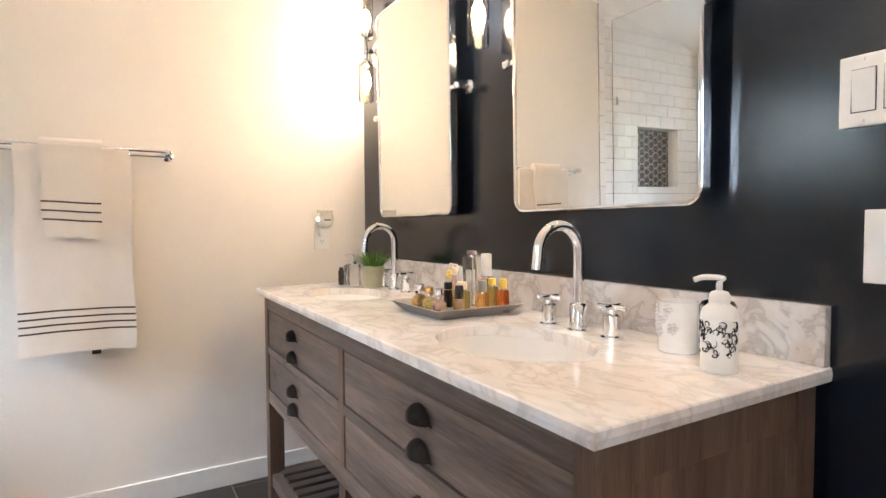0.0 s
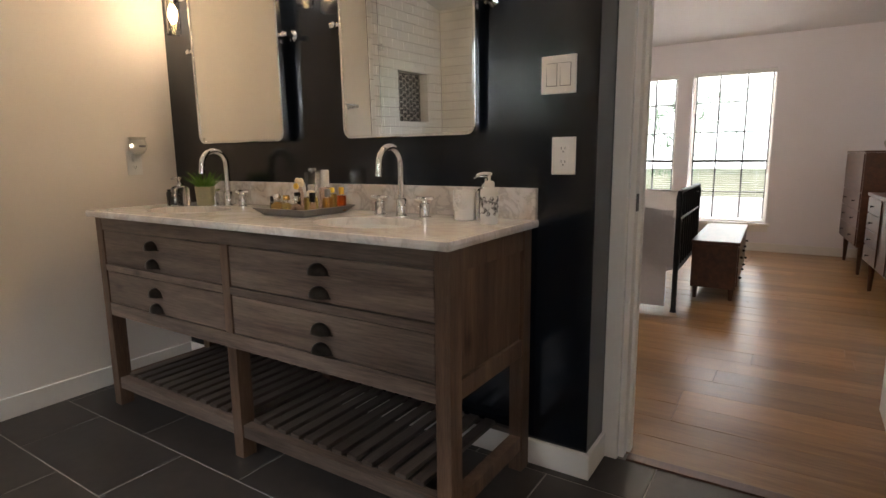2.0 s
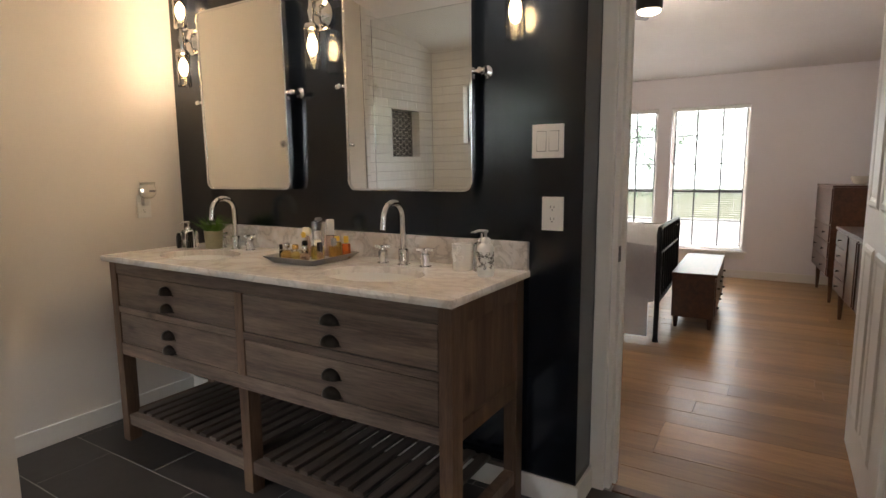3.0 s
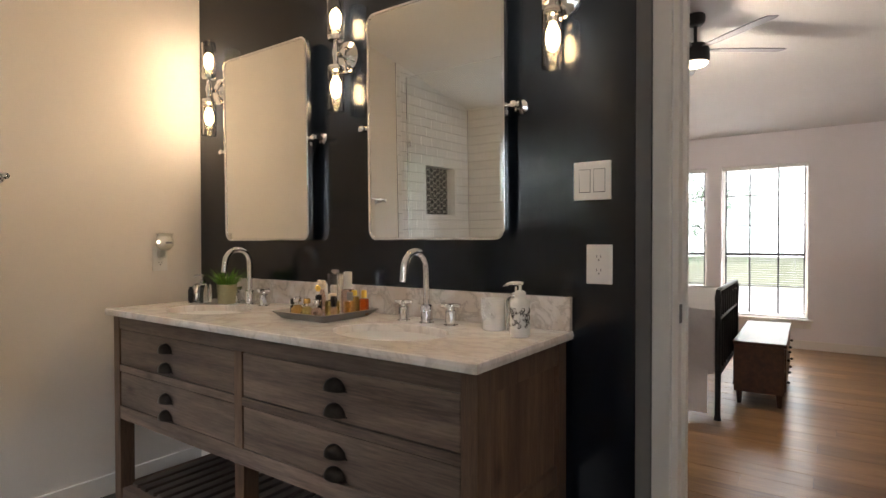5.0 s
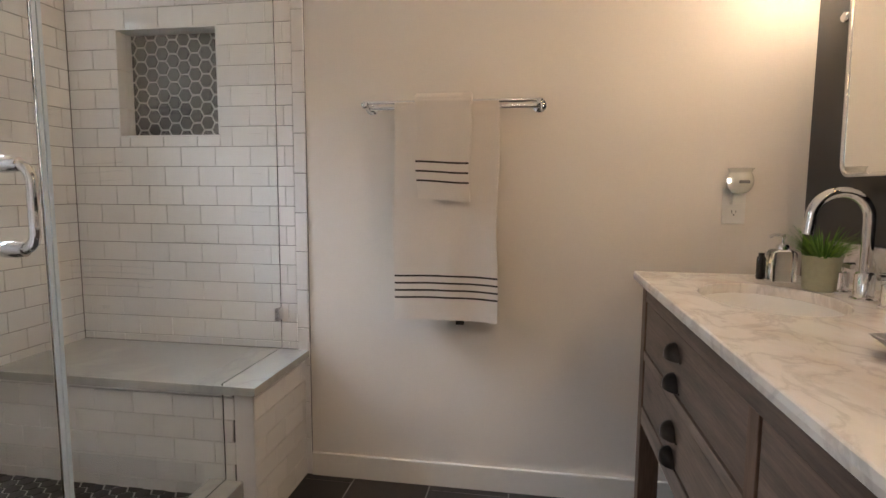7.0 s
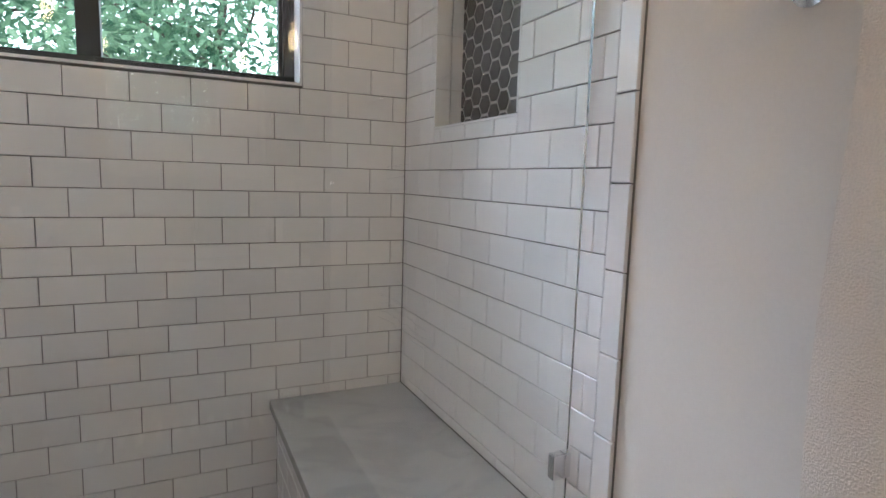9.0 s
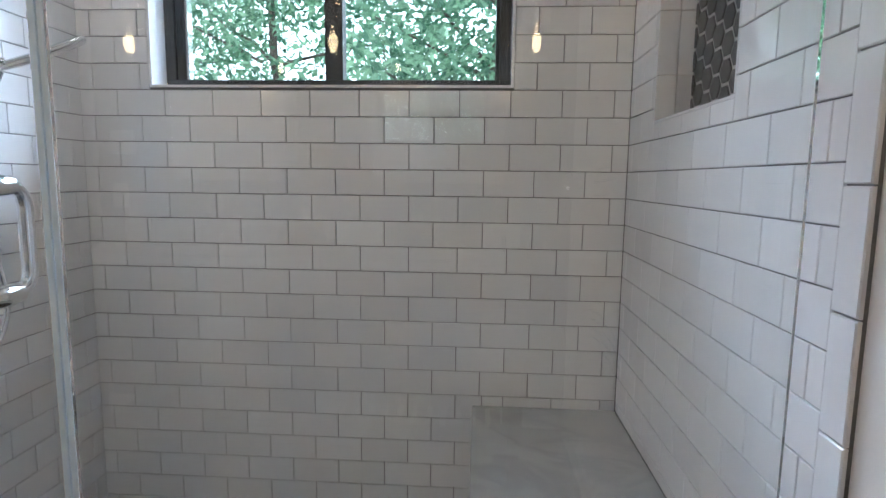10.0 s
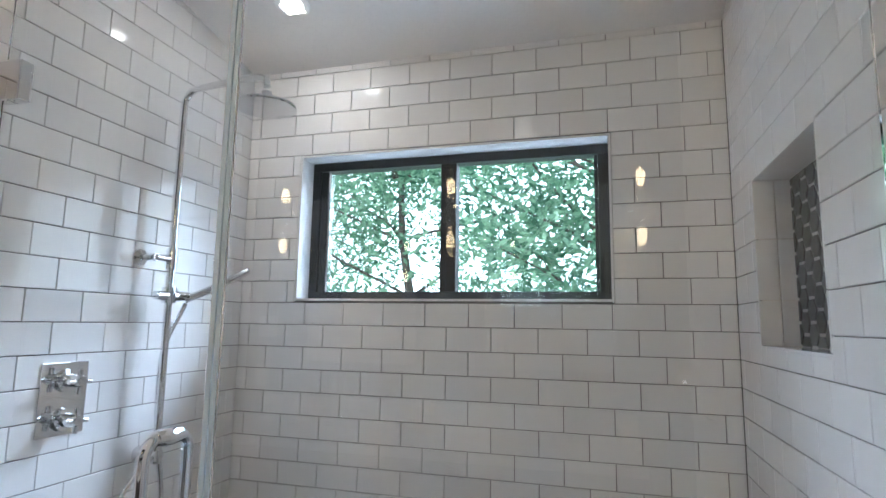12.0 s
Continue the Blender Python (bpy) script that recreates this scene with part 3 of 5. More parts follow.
def mirror(cx, tilt):
    x0, x1, z0, z1 = -0.304, 0.304, -0.44, 0.435
    g = thing("mirror", (cx, -0.05, 1.624), "tall rounded pivot mirror in a chrome frame on dark wall", "mirror", "vanity mirrors")
    face = bmesh.new()
    loft(face, [[(cx + a, -0.05 + y, 1.624 + c) for a, c in rounded_rect(x0 + i, x1 - i, z0 + i, z1 - i, 0.036 - i)] for y, i in ((0.004, 0.008), (-0.011, 0.008))])
    m = part("mirror_glass", face, MIRROR, g)
    fr = bmesh.new()
    prof = ((0.012, 0.0), (-0.013, 0.0), (-0.0155, 0.003), (-0.0155, 0.009), (-0.0125, 0.0105), (0.012, 0.0105))
    loft(fr, [[(cx + a, -0.05 + y, 1.624 + c) for a, c in rounded_rect(x0 + i, x1 - i, z0 + i, z1 - i, 0.04 - i)] for y, i in prof], caps=False)
    part("frame", fr, CHROME, g, "chrome frame", True)
    for s in (-1, 1):
        px = cx + s * 0.336
        piv = part("pivot", tube(bmesh.new(), [(cx + s * 0.304, -0.05, 1.624), (px - s * 0.012, -0.05, 1.624), (px + s * 0.02, -0.05, 1.624)], [0.007, 0.008, 0.012], 14), CHROME, g, smooth=True)
        b2 = bmesh.new()
        prof2 = ((0.0, 0.0245), (0.006, 0.0245), (0.010, 0.018), (0.014, 0.011), (0.035, 0.0095), (0.048, 0.0095), (0.055, 0.013), (0.062, 0.011), (0.066, 0.004))
        loft(b2, [[(px + r * math.cos(2 * math.pi * k / 20), -0.0005 - y, 1.624 + r * math.sin(2 * math.pi * k / 20)) for k in range(20)] for y, r in prof2])
        part("wall_bracket", b2, CHROME, piv, smooth=True)
    for ob in g.children:
        if ob.name.split(".")[0] in ("mirror_glass", "frame"):
            ob.rotation_euler = (radians(tilt), 0, 0)
    return g


mirror(0.662, 0.7)
mirror(1.618, 0.7)

# ---- sconces ----


def sconce(x):
    zc, y = 1.945, -0.066
    g = thing("wall_sconce", (x, -0.001, zc), "chrome two-light wall sconce with clear glass cylinders, lit", "sconce", "vanity sconces")
    bm = bmesh.new()
    prof = ((0.0, 0.066), (0.006, 0.066), (0.011, 0.06), (0.014, 0.046), (0.022, 0.038), (0.028, 0.014))
    loft(bm, [[(x + r * math.cos(2 * math.pi * k / 28), -0.001 - d, zc + r * math.sin(2 * math.pi * k / 28)) for k in range(28)] for d, r in prof])
    part("backplate", bm, CHROME, g, smooth=True)
    part("arm", tube(bmesh.new(), [(x, -0.028, zc), (x, -0.045, zc), (x, y, zc)], 0.011, 14), CHROME, g, smooth=True)
    part("stem", tube(bmesh.new(), [(x, y, zc - 0.05), (x, y, zc - 0.02), (x, y, zc), (x, y, zc + 0.02), (x, y, zc + 0.05)], [0.009, 0.012, 0.017, 0.012, 0.009], 16), CHROME, g, smooth=True)
    for s in (1, -1):
        z0 = zc + s * 0.05
        sock = part("socket", lathe(bmesh.new(), (x, y, z0), tuple((r, s * z) for r, z in ((0.012, -0.004), (0.03, 0.002), (0.033, 0.008), (0.033, 0.02), (0.02, 0.028), (0.015, 0.045), (0.004, 0.046)))), CHROME, g, smooth=True)
        bm = bmesh.new()
        ring = lambda r, z: [(x + r * math.cos(2 * math.pi * k / 28), y + r * math.sin(2 * math.pi * k / 28), z0 + s * z) for k in range(28)]
        loft(bm, [ring(0.034, 0.012), ring(0.0345, 0.18), ring(0.0335, 0.182), ring(0.0315, 0.18), ring(0.031, 0.012), ring(0.034, 0.012)], caps=False)
        bmesh.ops.remove_doubles(bm, verts=bm.verts, dist=0.0001)
        t = part("glass_cylinder", bm, TUBE, g, "clear glass cylinder", True)
        t.visible_shadow = False
        b = part("bulb", lathe(bmesh.new(), (x, y, z0), tuple((r, s * z) for r, z in ((0.006, 0.044), (0.014, 0.052), (0.0205, 0.068), (0.023, 0.086), (0.0215, 0.104), (0.014, 0.122), (0.003, 0.13))), 16), BULB, g, "glowing warm filament bulb", True)
        b.visible_shadow = False
        lamp("sconce_light", "POINT", Matrix.Translation((x, y, z0 + s * 0.085)), BULB_W, (1.0, 0.76, 0.52), radius=0.016)


for sx in (0.235, 1.143, 2.094):
    sconce(sx)

# ---- switch, outlets, wax warmer ----
sw = thing("light_switch", (2.197, -0.001, 1.364), "white double rocker light switch plate on dark wall", "light switch")
part("plate", B(2.138, 2.256, -0.007, -0.0005, 1.305, 1.423, bevel=0.0025), WHITEPL, sw)
for x in (2.174, 2.22):
    bm = bmesh.new()
    loft(bm, [[(a, yy, c) for a, c in ((x - 0.0165, 1.330), (x + 0.0165, 1.330), (x + 0.0165, 1.398), (x - 0.0165, 1.398))] for yy in (-0.006, -0.0075)])
    for v in bm.verts:
        if v.co.y < -0.007:
            v.co.y -= 0.004 * (v.co.z > 1.362)
    part("rocker", bm, WHITEPL, sw)
    part("rocker_gap", B(x - 0.0182, x + 0.0182, -0.0073, -0.0069, 1.3282, 1.3998), SLOT, sw)
    for z in (1.314, 1.414):
        part("screw", lathe(bmesh.new(), (x, -0.0074, z), ((0.0025, -0.0025), (0.0025, 0.0025)), 10), WHITEPL, sw)


def outlet_face(g, x, y0, z, axis):
    def P(a, d, c):
        return (x + a, y0 - d, c) if axis == "y" else (y0 + d, x + a, c)
    for dz in (0.021, -0.021):
        bm = bmesh.new()
        loft(bm, [[P(a, d, z + dz + c) for a, c in rounded_rect(-0.0165, 0.0165, -0.0145, 0.0145, 0.008, 4)] for d in (0.005, 0.0075)])
        f = part("socket", bm, WHITEPL, g)
        for a, h in ((-0.0065, 0.0045), (0.0065, 0.0035)):
            bm = bmesh.new()
            loft(bm, [[P(a + u, d, z + dz + 0.003 + w) for u, w in ((-0.001, -h), (0.001, -h), (0.001, h), (-0.001, h))] for d in (0.0074, 0.0079)])
            part("slot", bm, SLOT, f)
        bm = bmesh.new()
        loft(bm, [[P(0.0025 * math.cos(k * 0.7854), d, z + dz - 0.008 + 0.0025 * math.sin(k * 0.7854)) for k in range(8)] for d in (0.0074, 0.0079)])
        part("slot", bm, SLOT, f)


ou = thing("wall_outlet", (2.219, -0.001, 1.108), "white duplex electrical outlet plate on dark wall", "outlet")
part("plate", B(2.179, 2.26, -0.006, -0.0005, 1.047, 1.168, bevel=0.0025), WHITEPL, ou)
outlet_face(ou, 2.219, 0.0, 1.108, "y")
o2 = thing("wall_outlet", (WF + 0.001, -0.222, 1.094), "white duplex electrical outlet plate on cream wall", "outlet")
part("plate", B(WF + 0.0005, WF + 0.006, -0.259, -0.185, 1.034, 1.154, bevel=0.0025), WHITEPL, o2)
outlet_face(o2, -0.222, WF, 1.094, "x")
wm = thing("wax_warmer", (WF + 0.03, -0.222, 1.115), "small cream ceramic wax warmer plugged into the outlet", "wax warmer")
part("plug", B(WF + 0.0075, WF + 0.035, -0.238, -0.206, 1.1, 1.14, bevel=0.004), WHITEPL, wm)
part("bowl", lathe(bmesh.new(), (WF + 0.05, -0.222, 1.137), ((0.012, 0), (0.026, 0.006), (0.038, 0.022), (0.041, 0.042), (0.037, 0.06), (0.033, 0.068), (0.036, 0.078), (0.04, 0.082), (0.034, 0.083), (0.03, 0.07))), CREAM, wm, smooth=True)
part("glow_window", B(WF + 0.058, WF + 0.072, -0.265, -0.259, 1.172, 1.185, bevel=0.002), LED, wm, "small glowing window")
part("lettering_band", B(WF + 0.0895, WF + 0.0925, -0.238, -0.206, 1.17, 1.18), GREYBLADE, wm)

# ---- towel bar and towels ----
bar = thing("towel_bar", (WF + 0.04, -1.18, 1.44), "double chrome towel bar on the cream wall", "towel bar")
for xx, zz in ((WF + 0.055, 1.432), (WF + 0.088, 1.447)):
    part("rod", tube(bmesh.new(), [(xx, -1.486, zz), (xx, -0.878, zz)], 0.0075, 14), CHROME, bar, smooth=True)
for y in (-1.486, -0.878):
    bm = bmesh.new()
    loft(bm, [[(WF + d, y + r * math.cos(2 * math.pi * k / 20), 1.44 + r * math.sin(2 * math.pi * k / 20)) for k in range(20)] for d, r in ((0.0005, 0.024), (0.006, 0.024), (0.01, 0.013), (0.06, 0.012), (0.1, 0.013), (0.104, 0.008))])
    part("post", bm, CHROME, bar, smooth=True)


def drape(y0, y1, z0, zt, xf, seed, amp, flare):
    """Front face of a hanging towel."""
    def f(u, w):
        y = y0 + (y1 - y0) * u
        h = 1 - w
        x = xf + amp * h * math.sin(5.5 * u + seed) + amp * 0.6 * h * math.sin(13 * u + seed * 2)
        y += flare * h * (u - 0.5) * 2 + 0.004 * math.sin(9 * w + seed)
        z = z0 + (zt - z0) * w + 0.006 * math.sin(3 * u + seed) * h
        return x, y, z
    return f


def cloth(f, w0, w1, back, lift=0.0, nu=28, nw=40, over=True, xback=0.03):
    bm = bmesh.new()
    rows = []
    for j in range(nw + 1):
        w = w0 + (w1 - w0) * j / nw
        front = [f(u / nu, w) for u in range(nu + 1)]
        rows.append([(x + lift, y, z) for x, y, z in front] + [(x - back, y, z) for x, y, z in reversed(front)])
    if over:
        top = [f(u / nu, 1.0) for u in range(nu + 1)]
        for dx, dz in ((-0.006, 0.012), (-0.014, 0.017)):
            rows.append([(x + dx, y, z + dz) for x, y, z in top] + [(x - back - dx * 0.2, y, z + dz * 0.3) for x, y, z in reversed(top)])
    return loft(bm, rows)


def towel(name, y0, y1, z0, zt, xf, seed, label, stripes, amp, flare):
    g = thing(name, (xf, (y0 + y1) / 2, z0), label, "towel")
    f = drape(y0, y1, z0, zt, xf, seed, amp, flare)
    part("cloth", cloth(f, 0, 1, 0.013), TOWEL, g, smooth=True)
    part("back_fold", cloth(lambda u, w: (f(u, w)[0] - 0.034, f(u, w)[1], f(u, w)[2] + 0.03 * (1 - w)), 0, 1, 0.008, over=False), TOWEL, g, smooth=True)
    part("top_fold", tube(bmesh.new(), [(xf - 0.02, y0 + (y1 - y0) * k / 6, zt + 0.004) for k in range(7)], 0.019, 14), TOWEL, g, smooth=True)
    for z in stripes:
        w = (z - z0) / (zt - z0)
        h = 0.0032 / (zt - z0)
        part("stripe", cloth(f, w - h, w + h, 0.0, 0.0016, nw=1, over=False), STRIPE, g, "dark woven stripe")
    return g


bath_towel = towel("bath_towel", -1.378, -1.015, 0.675, 1.432, WF + 0.1, 0.4, "long ivory bath towel with four dark stripes on bar", (0.757, 0.783, 0.809, 0.835), 0.0075, 0.004)
towel("hand_towel", -1.297, -1.105, 1.108, 1.45, WF + 0.126, 1.7, "ivory hand towel with three dark stripes over bath towel", (1.172, 1.205, 1.238), 0.003, -0.006)

# small dark plate stands in for the back layer's striped corner below the hem
part("care_tag", B(WF + 0.082, WF + 0.0835, -1.158, -1.128, 0.661, 0.685), STRIPE, bath_towel, "small dark striped corner of the towel's back layer")

# ---- shower glass ----
GY = -1.865
panel = thing("shower_screen", (0.54, GY, 0.06), "fixed clear glass shower panel standing on the bench", "glass panel")
bm = bmesh.new()
ring = [(WF + 0.012, 0.522), (0.482, 0.522), (0.482, 0.201), (1.0665, 0.201), (1.0665, 2.42), (WF + 0.012, 2.42)]
loft(bm, [[(a, y, c) for a, c in ring] for y in (GY - 0.005, GY + 0.005)])
p = part("pane", bm, GLASS, panel)
p.visible_shadow = False
for z in (0.66, 1.9):
    part("clamp", B(WF + 0.009, WF + 0.05, GY - 0.012, GY + 0.012, z - 0.025, z + 0.025, bevel=0.003), CHROME, panel, "chrome wall clamp")
sdoor = thing("shower_door", (1.4, GY, 0.09), "frameless clear glass shower door with chrome pull", "shower door")
p = part("pane", B(1.09, SX - 0.015, GY - 0.005, GY + 0.005, 0.212, 2.42, bevel=0.0015), GLASS, sdoor)
p.visible_shadow = False
part("edge_strip", B(1.0668, 1.0765, GY - 0.006, GY + 0.006, 0.201, 2.42, bevel=0.001), EDGE, panel, "pale blue polished glass edge")
part("edge_strip", B(1.0795, 1.0895, GY - 0.006, GY + 0.006, 0.212, 2.42, bevel=0.001), EDGE, sdoor, "pale clear edge seal strip")
for z in (0.5, 1.9):
    part("hinge", B(SX - 0.075, SX - 0.008, GY - 0.018, GY + 0.018, z - 0.045, z + 0.045, bevel=0.004), CHROME, sdoor, "chrome door hinge")
hx = 1.163
loop = [(hx, GY + a, 1.108 + c) for a, c in rounded_rect(-0.055, 0.055, -0.08, 0.08, 0.032, 6)]
bm = bmesh.new()
tube(bm, loop + loop[:2], 0.0105, 16, caps=False)
hd = part("pull_handle", bm, CHROME, sdoor, "polished chrome back-to-back D pull", True)
for z in (1.028, 1.188):
    part("standoff", tube(bmesh.new(), [(hx, GY - 0.032, z), (hx, GY - 0.012, z), (hx, GY + 0.012, z), (hx, GY + 0.032, z)], [0.0135, 0.0165, 0.0165, 0.0135], 16), CHROME, hd, smooth=True)
setting("shower_curb", B(0.482, SX, -1.925, -1.8, -0.002, 0.2, bevel=0.004), BENCHSTONE, "low grey stone shower curb", "curb")

# ---- shower bench ----
bench = thing("shower_bench", (0.22, -2.26, 0), "built-in shower bench with grey marble seat and white tiles", "bench")
bench_body = part("body", B(WF + 0.001, 0.455, -TH + 0.001, -1.775, 0, 0.485), GROUT, bench)
part("seat", B(WF + 0.009, 0.484, -TH + 0.009, -1.75, 0.485, 0.515, bevel=0.003), BENCHSTONE, bench, "honed grey marble seat slab")
part("corner_tile", B(0.4555, 0.463, -1.8345, -1.768, 0.002, 0.484, bevel=0.002), TILE, bench)

# ---- shower window ----
win = thing("window_1", (0.92, -TH - 0.09, WZ0), "black framed sliding shower window with trees outside", "window", kind="structure")
wy0, wy1 = -TH - 0.13, -TH - 0.075
fr = bmesh.new()
for a in ((WX0, WX1, WZ0, WZ0 + 0.032), (WX0, WX1, WZ1 - 0.036, WZ1), (WX0, WX0 + 0.038, WZ0 + 0.032, WZ1 - 0.036), (WX1 - 0.036, WX1, WZ0 + 0.032, WZ1 - 0.036)):
    box(fr, a[0], a[1], wy0, wy1, a[2], a[3], bevel=0.002)
part("window_frame", fr, BLACKFRAME, win)
MX = 0.925
sash = part("sash", B(MX - 0.028, MX + 0.028, wy0 + 0.004, wy1 - 0.002, WZ0 + 0.032, WZ1 - 0.036, bevel=0.002), BLACKFRAME, win)
for a in ((WX1 - 0.062, WX1 - 0.0365), (WX0 + 0.0385, WX0 + 0.05)):
    part("sash_stile", B(a[0], a[1], wy0 + 0.01, wy1 - 0.01, WZ0 + 0.0325, WZ1 - 0.0365, bevel=0.001), BLACKFRAME, win)
part("screen_bar", B(WX1 - 0.072, WX1 - 0.064, wy0 + 0.012, wy1 - 0.014, WZ0 + 0.033, WZ1 - 0.037), CHROME, win)
for x0, x1 in ((WX0 + 0.05, MX - 0.028), (MX + 0.028, WX1 - 0.0625)):
    p = part("pane", B(x0, x1, wy0 + 0.025, wy0 + 0.03, WZ0 + 0.033, WZ1 - 0.037), GLASS, win)
    p.visible_shadow = False
rev = bmesh.new()
box(rev, WX0 - 0.001, WX1 + 0.001, wy1 + 0.001, -TH + 0.0085, WZ0 - 0.004, WZ0 + 0.004, bevel=0.001)
box(rev, WX0, WX1, wy1 + 0.001, -TH + 0.0085, WZ1 - 0.006, WZ1 + 0.002, bevel=0.001)
box(rev, WX0 - 0.002, WX0 + 0.006, wy1 + 0.001, -TH + 0.0085, WZ0 + 0.0045, WZ1 - 0.0065, bevel=0.001)
box(rev, WX1 - 0.006, WX1 + 0.002, wy1 + 0.001, -TH + 0.0085, WZ0 + 0.0045, WZ1 - 0.0065, bevel=0.001)
part("reveal", rev, TILE, win)

back_win = thing("window_3", ((EX0 + EX1) / 2, -TH - 0.09, EZ0), "black framed bathroom window letting in daylight", "window", kind="structure")
for a in ((EX0, EX1, EZ0, EZ0 + 0.035), (EX0, EX1, EZ1 - 0.035, EZ1), (EX0, EX0 + 0.035, EZ0 + 0.035, EZ1 - 0.035), (EX1 - 0.035, EX1, EZ0 + 0.035, EZ1 - 0.035)):
    part("frame_bar", B(a[0], a[1], wy0, wy1, a[2], a[3], bevel=0.002), BLACKFRAME, back_win)
p = part("pane", B(EX0 + 0.035, EX1 - 0.035, wy0 + 0.025, wy0 + 0.03, EZ0 + 0.036, EZ1 - 0.036), GLASS, back_win)
p.visible_shadow = False

# ---- shower fittings ----
RX, RY = 1.613, -2.336
rail = thing("shower_set", (RX, RY, 0.9), "chrome exposed shower rail with rain head and hand shower", "shower")
pts = [(RX, RY, z) for z in (1.06, 1.4, 1.8, 2.0)]
pts += [(RX - 0.05 + 0.05 * math.cos(a), RY, 2.03 + 0.05 * math.sin(a)) for a in (math.pi / 2 * k / 6 for k in range(1, 7))]
pts += [(1.45, RY, 2.09), (1.36, RY, 2.095), (1.335, RY, 2.085), (1.33, RY, 2.06)]
part("riser", tube(bmesh.new(), pts, 0.0105, 16), CHROME, rail, smooth=True)
part("lower_rail", tube(bmesh.new(), [(RX, RY, 1.055), (RX, RY, 1.0)], [0.015, 0.012], 16), CHROME, rail, smooth=True)
part("rain_head", lathe(bmesh.new(), (1.33, RY, 1.995), ((0.001, 0), (0.085, 0), (0.087, 0.004), (0.085, 0.009), (0.03, 0.016), (0.016, 0.03), (0.014, 0.05), (0.001, 0.05)), 40), CHROME, rail, smooth=True)
for z in (1.566,):
    bm = bmesh.new()
    loft(bm, [[(SX - 0.009 - d, RY + 0.058 + r * math.cos(2 * math.pi * k / 20), z + r * math.sin(2 * math.pi * k / 20)) for k in range(20)] for d, r in ((0, 0.024), (0.006, 0.024), (0.012, 0.01), (0.05, 0.009), (0.056, 0.012), (0.062, 0.01))])
    part("wall_mount", bm, CHROME, rail, smooth=True)
    part("mount_arm", tube(bmesh.new(), [(RX, RY + 0.06, z), (RX, RY, z)], 0.009, 12), CHROME, rail, smooth=True)
    part("collar", tube(bmesh.new(), [(RX, RY, z - 0.03), (RX, RY, z + 0.03)], 0.0155, 16), CHROME, rail, smooth=True)
part("slider", tube(bmesh.new(), [(RX, RY + 0.05, 1.46), (RX, RY - 0.03, 1.46), (RX - 0.03, RY - 0.05, 1.462)], [0.013, 0.016, 0.012], 16), CHROME, rail, smooth=True)
part("slider_hub", tube(bmesh.new(), [(RX, RY, 1.44), (RX, RY, 1.485)], 0.019, 16), CHROME, rail, smooth=True)
part("hand_shower", tube(bmesh.new(), [(RX - 0.02, RY - 0.04, 1.45), (RX - 0.06, RY - 0.1, 1.485), (RX - 0.1, RY - 0.17, 1.53), (RX - 0.115, RY - 0.2, 1.55)], [0.011, 0.012, 0.013, 0.011], 14), CHROME, rail, "slim chrome hand shower wand", True)
part("diverter", tube(bmesh.new(), [(SX - 0.009, RY, 1.02), (RX - 0.01, RY, 1.02)], [0.024, 0.018], 16), CHROME, rail, smooth=True)
hose = curve_points([(RX - 0.02, RY - 0.045, 1.44), (RX + 0.005, RY + 0.0, 1.3), (RX + 0.01, RY - 0.005, 1.1), (RX, RY - 0.03, 0.9), (RX, RY + 0.01, 0.8), (RX, RY + 0.08, 0.765), (RX, RY + 0.13, 0.82), (RX, RY + 0.12, 0.92), (RX, RY + 0.05, 1.0), (RX, RY + 0.015, 1.02)], 10)
part("hose", tube(bmesh.new(), hose, 0.007, 10), CHROME, rail, "ribbed chrome hose", True)
valve = thing("shower_valve", (SX - 0.01, -2.088, 1.2), "square chrome valve plate with two cross handles", "shower valve")
part("plate", B(SX - 0.0125, SX - 0.0085, -2.149, -2.026, 1.115, 1.287, bevel=0.0015), CHROME, valve)
for z in (1.243, 1.152):
    bm = bmesh.new()
    loft(bm, [[(SX - 0.012 - d, -2.088 + r * math.cos(2 * math.pi * k / 20), z + r * math.sin(2 * math.pi * k / 20)) for k in range(20)] for d, r in ((0, 0.028), (0.01, 0.026), (0.012, 0.016), (0.05, 0.015), (0.056, 0.012))])
    h = part("handle", bm, CHROME, valve, smooth=True)
    for a in (0.05, 0.05 + math.pi / 2):
        c, s = 0.029 * math.cos(a), 0.029 * math.sin(a)
        part("cross_bar", tube(bmesh.new(), [(SX - 0.058, -2.088 - c, z - s), (SX - 0.058, -2.088 + c, z + s)], 0.0065, 12), CHROME, h, smooth=True)

def downlight(x, y, watts):
    dl = thing("downlight", (x, y, ceil_z(y)), "small round recessed ceiling light, lit", "downlight", "ceiling downlights")
    bm = lathe(bmesh.new(), (x, y, 0), ((0.001, -0.004), (0.035, -0.004), (0.05, -0.006), (0.056, -0.003), (0.056, 0.004), (0.001, 0.004)), 32)
    for v in bm.verts:
        v.co.z += ceil_z(v.co.y)
    part("trim_ring", bm, WHITEPL, dl, smooth=True)
    bm = lathe(bmesh.new(), (x, y, 0), ((0.001, -0.0065), (0.033, -0.0065), (0.034, -0.0042), (0.001, -0.0042)), 28)
    for v in bm.verts:
        v.co.z += ceil_z(v.co.y)
    part("lens", bm, LED, dl, "glowing lens")
    lamp("downlight_lamp", "AREA", Matrix.Translation((x, y, ceil_z(y) - 0.016)), watts, (1.0, 0.86, 0.7), size=(0.06, 0.06))


downlight(1.33, -2.44, 2.0)
# two unseen room downlights, added as fill light
downlight(0.9, -1.0, 0.35)
downlight(2.6, -1.0, 2.0)

# ---- things on the worktop ----


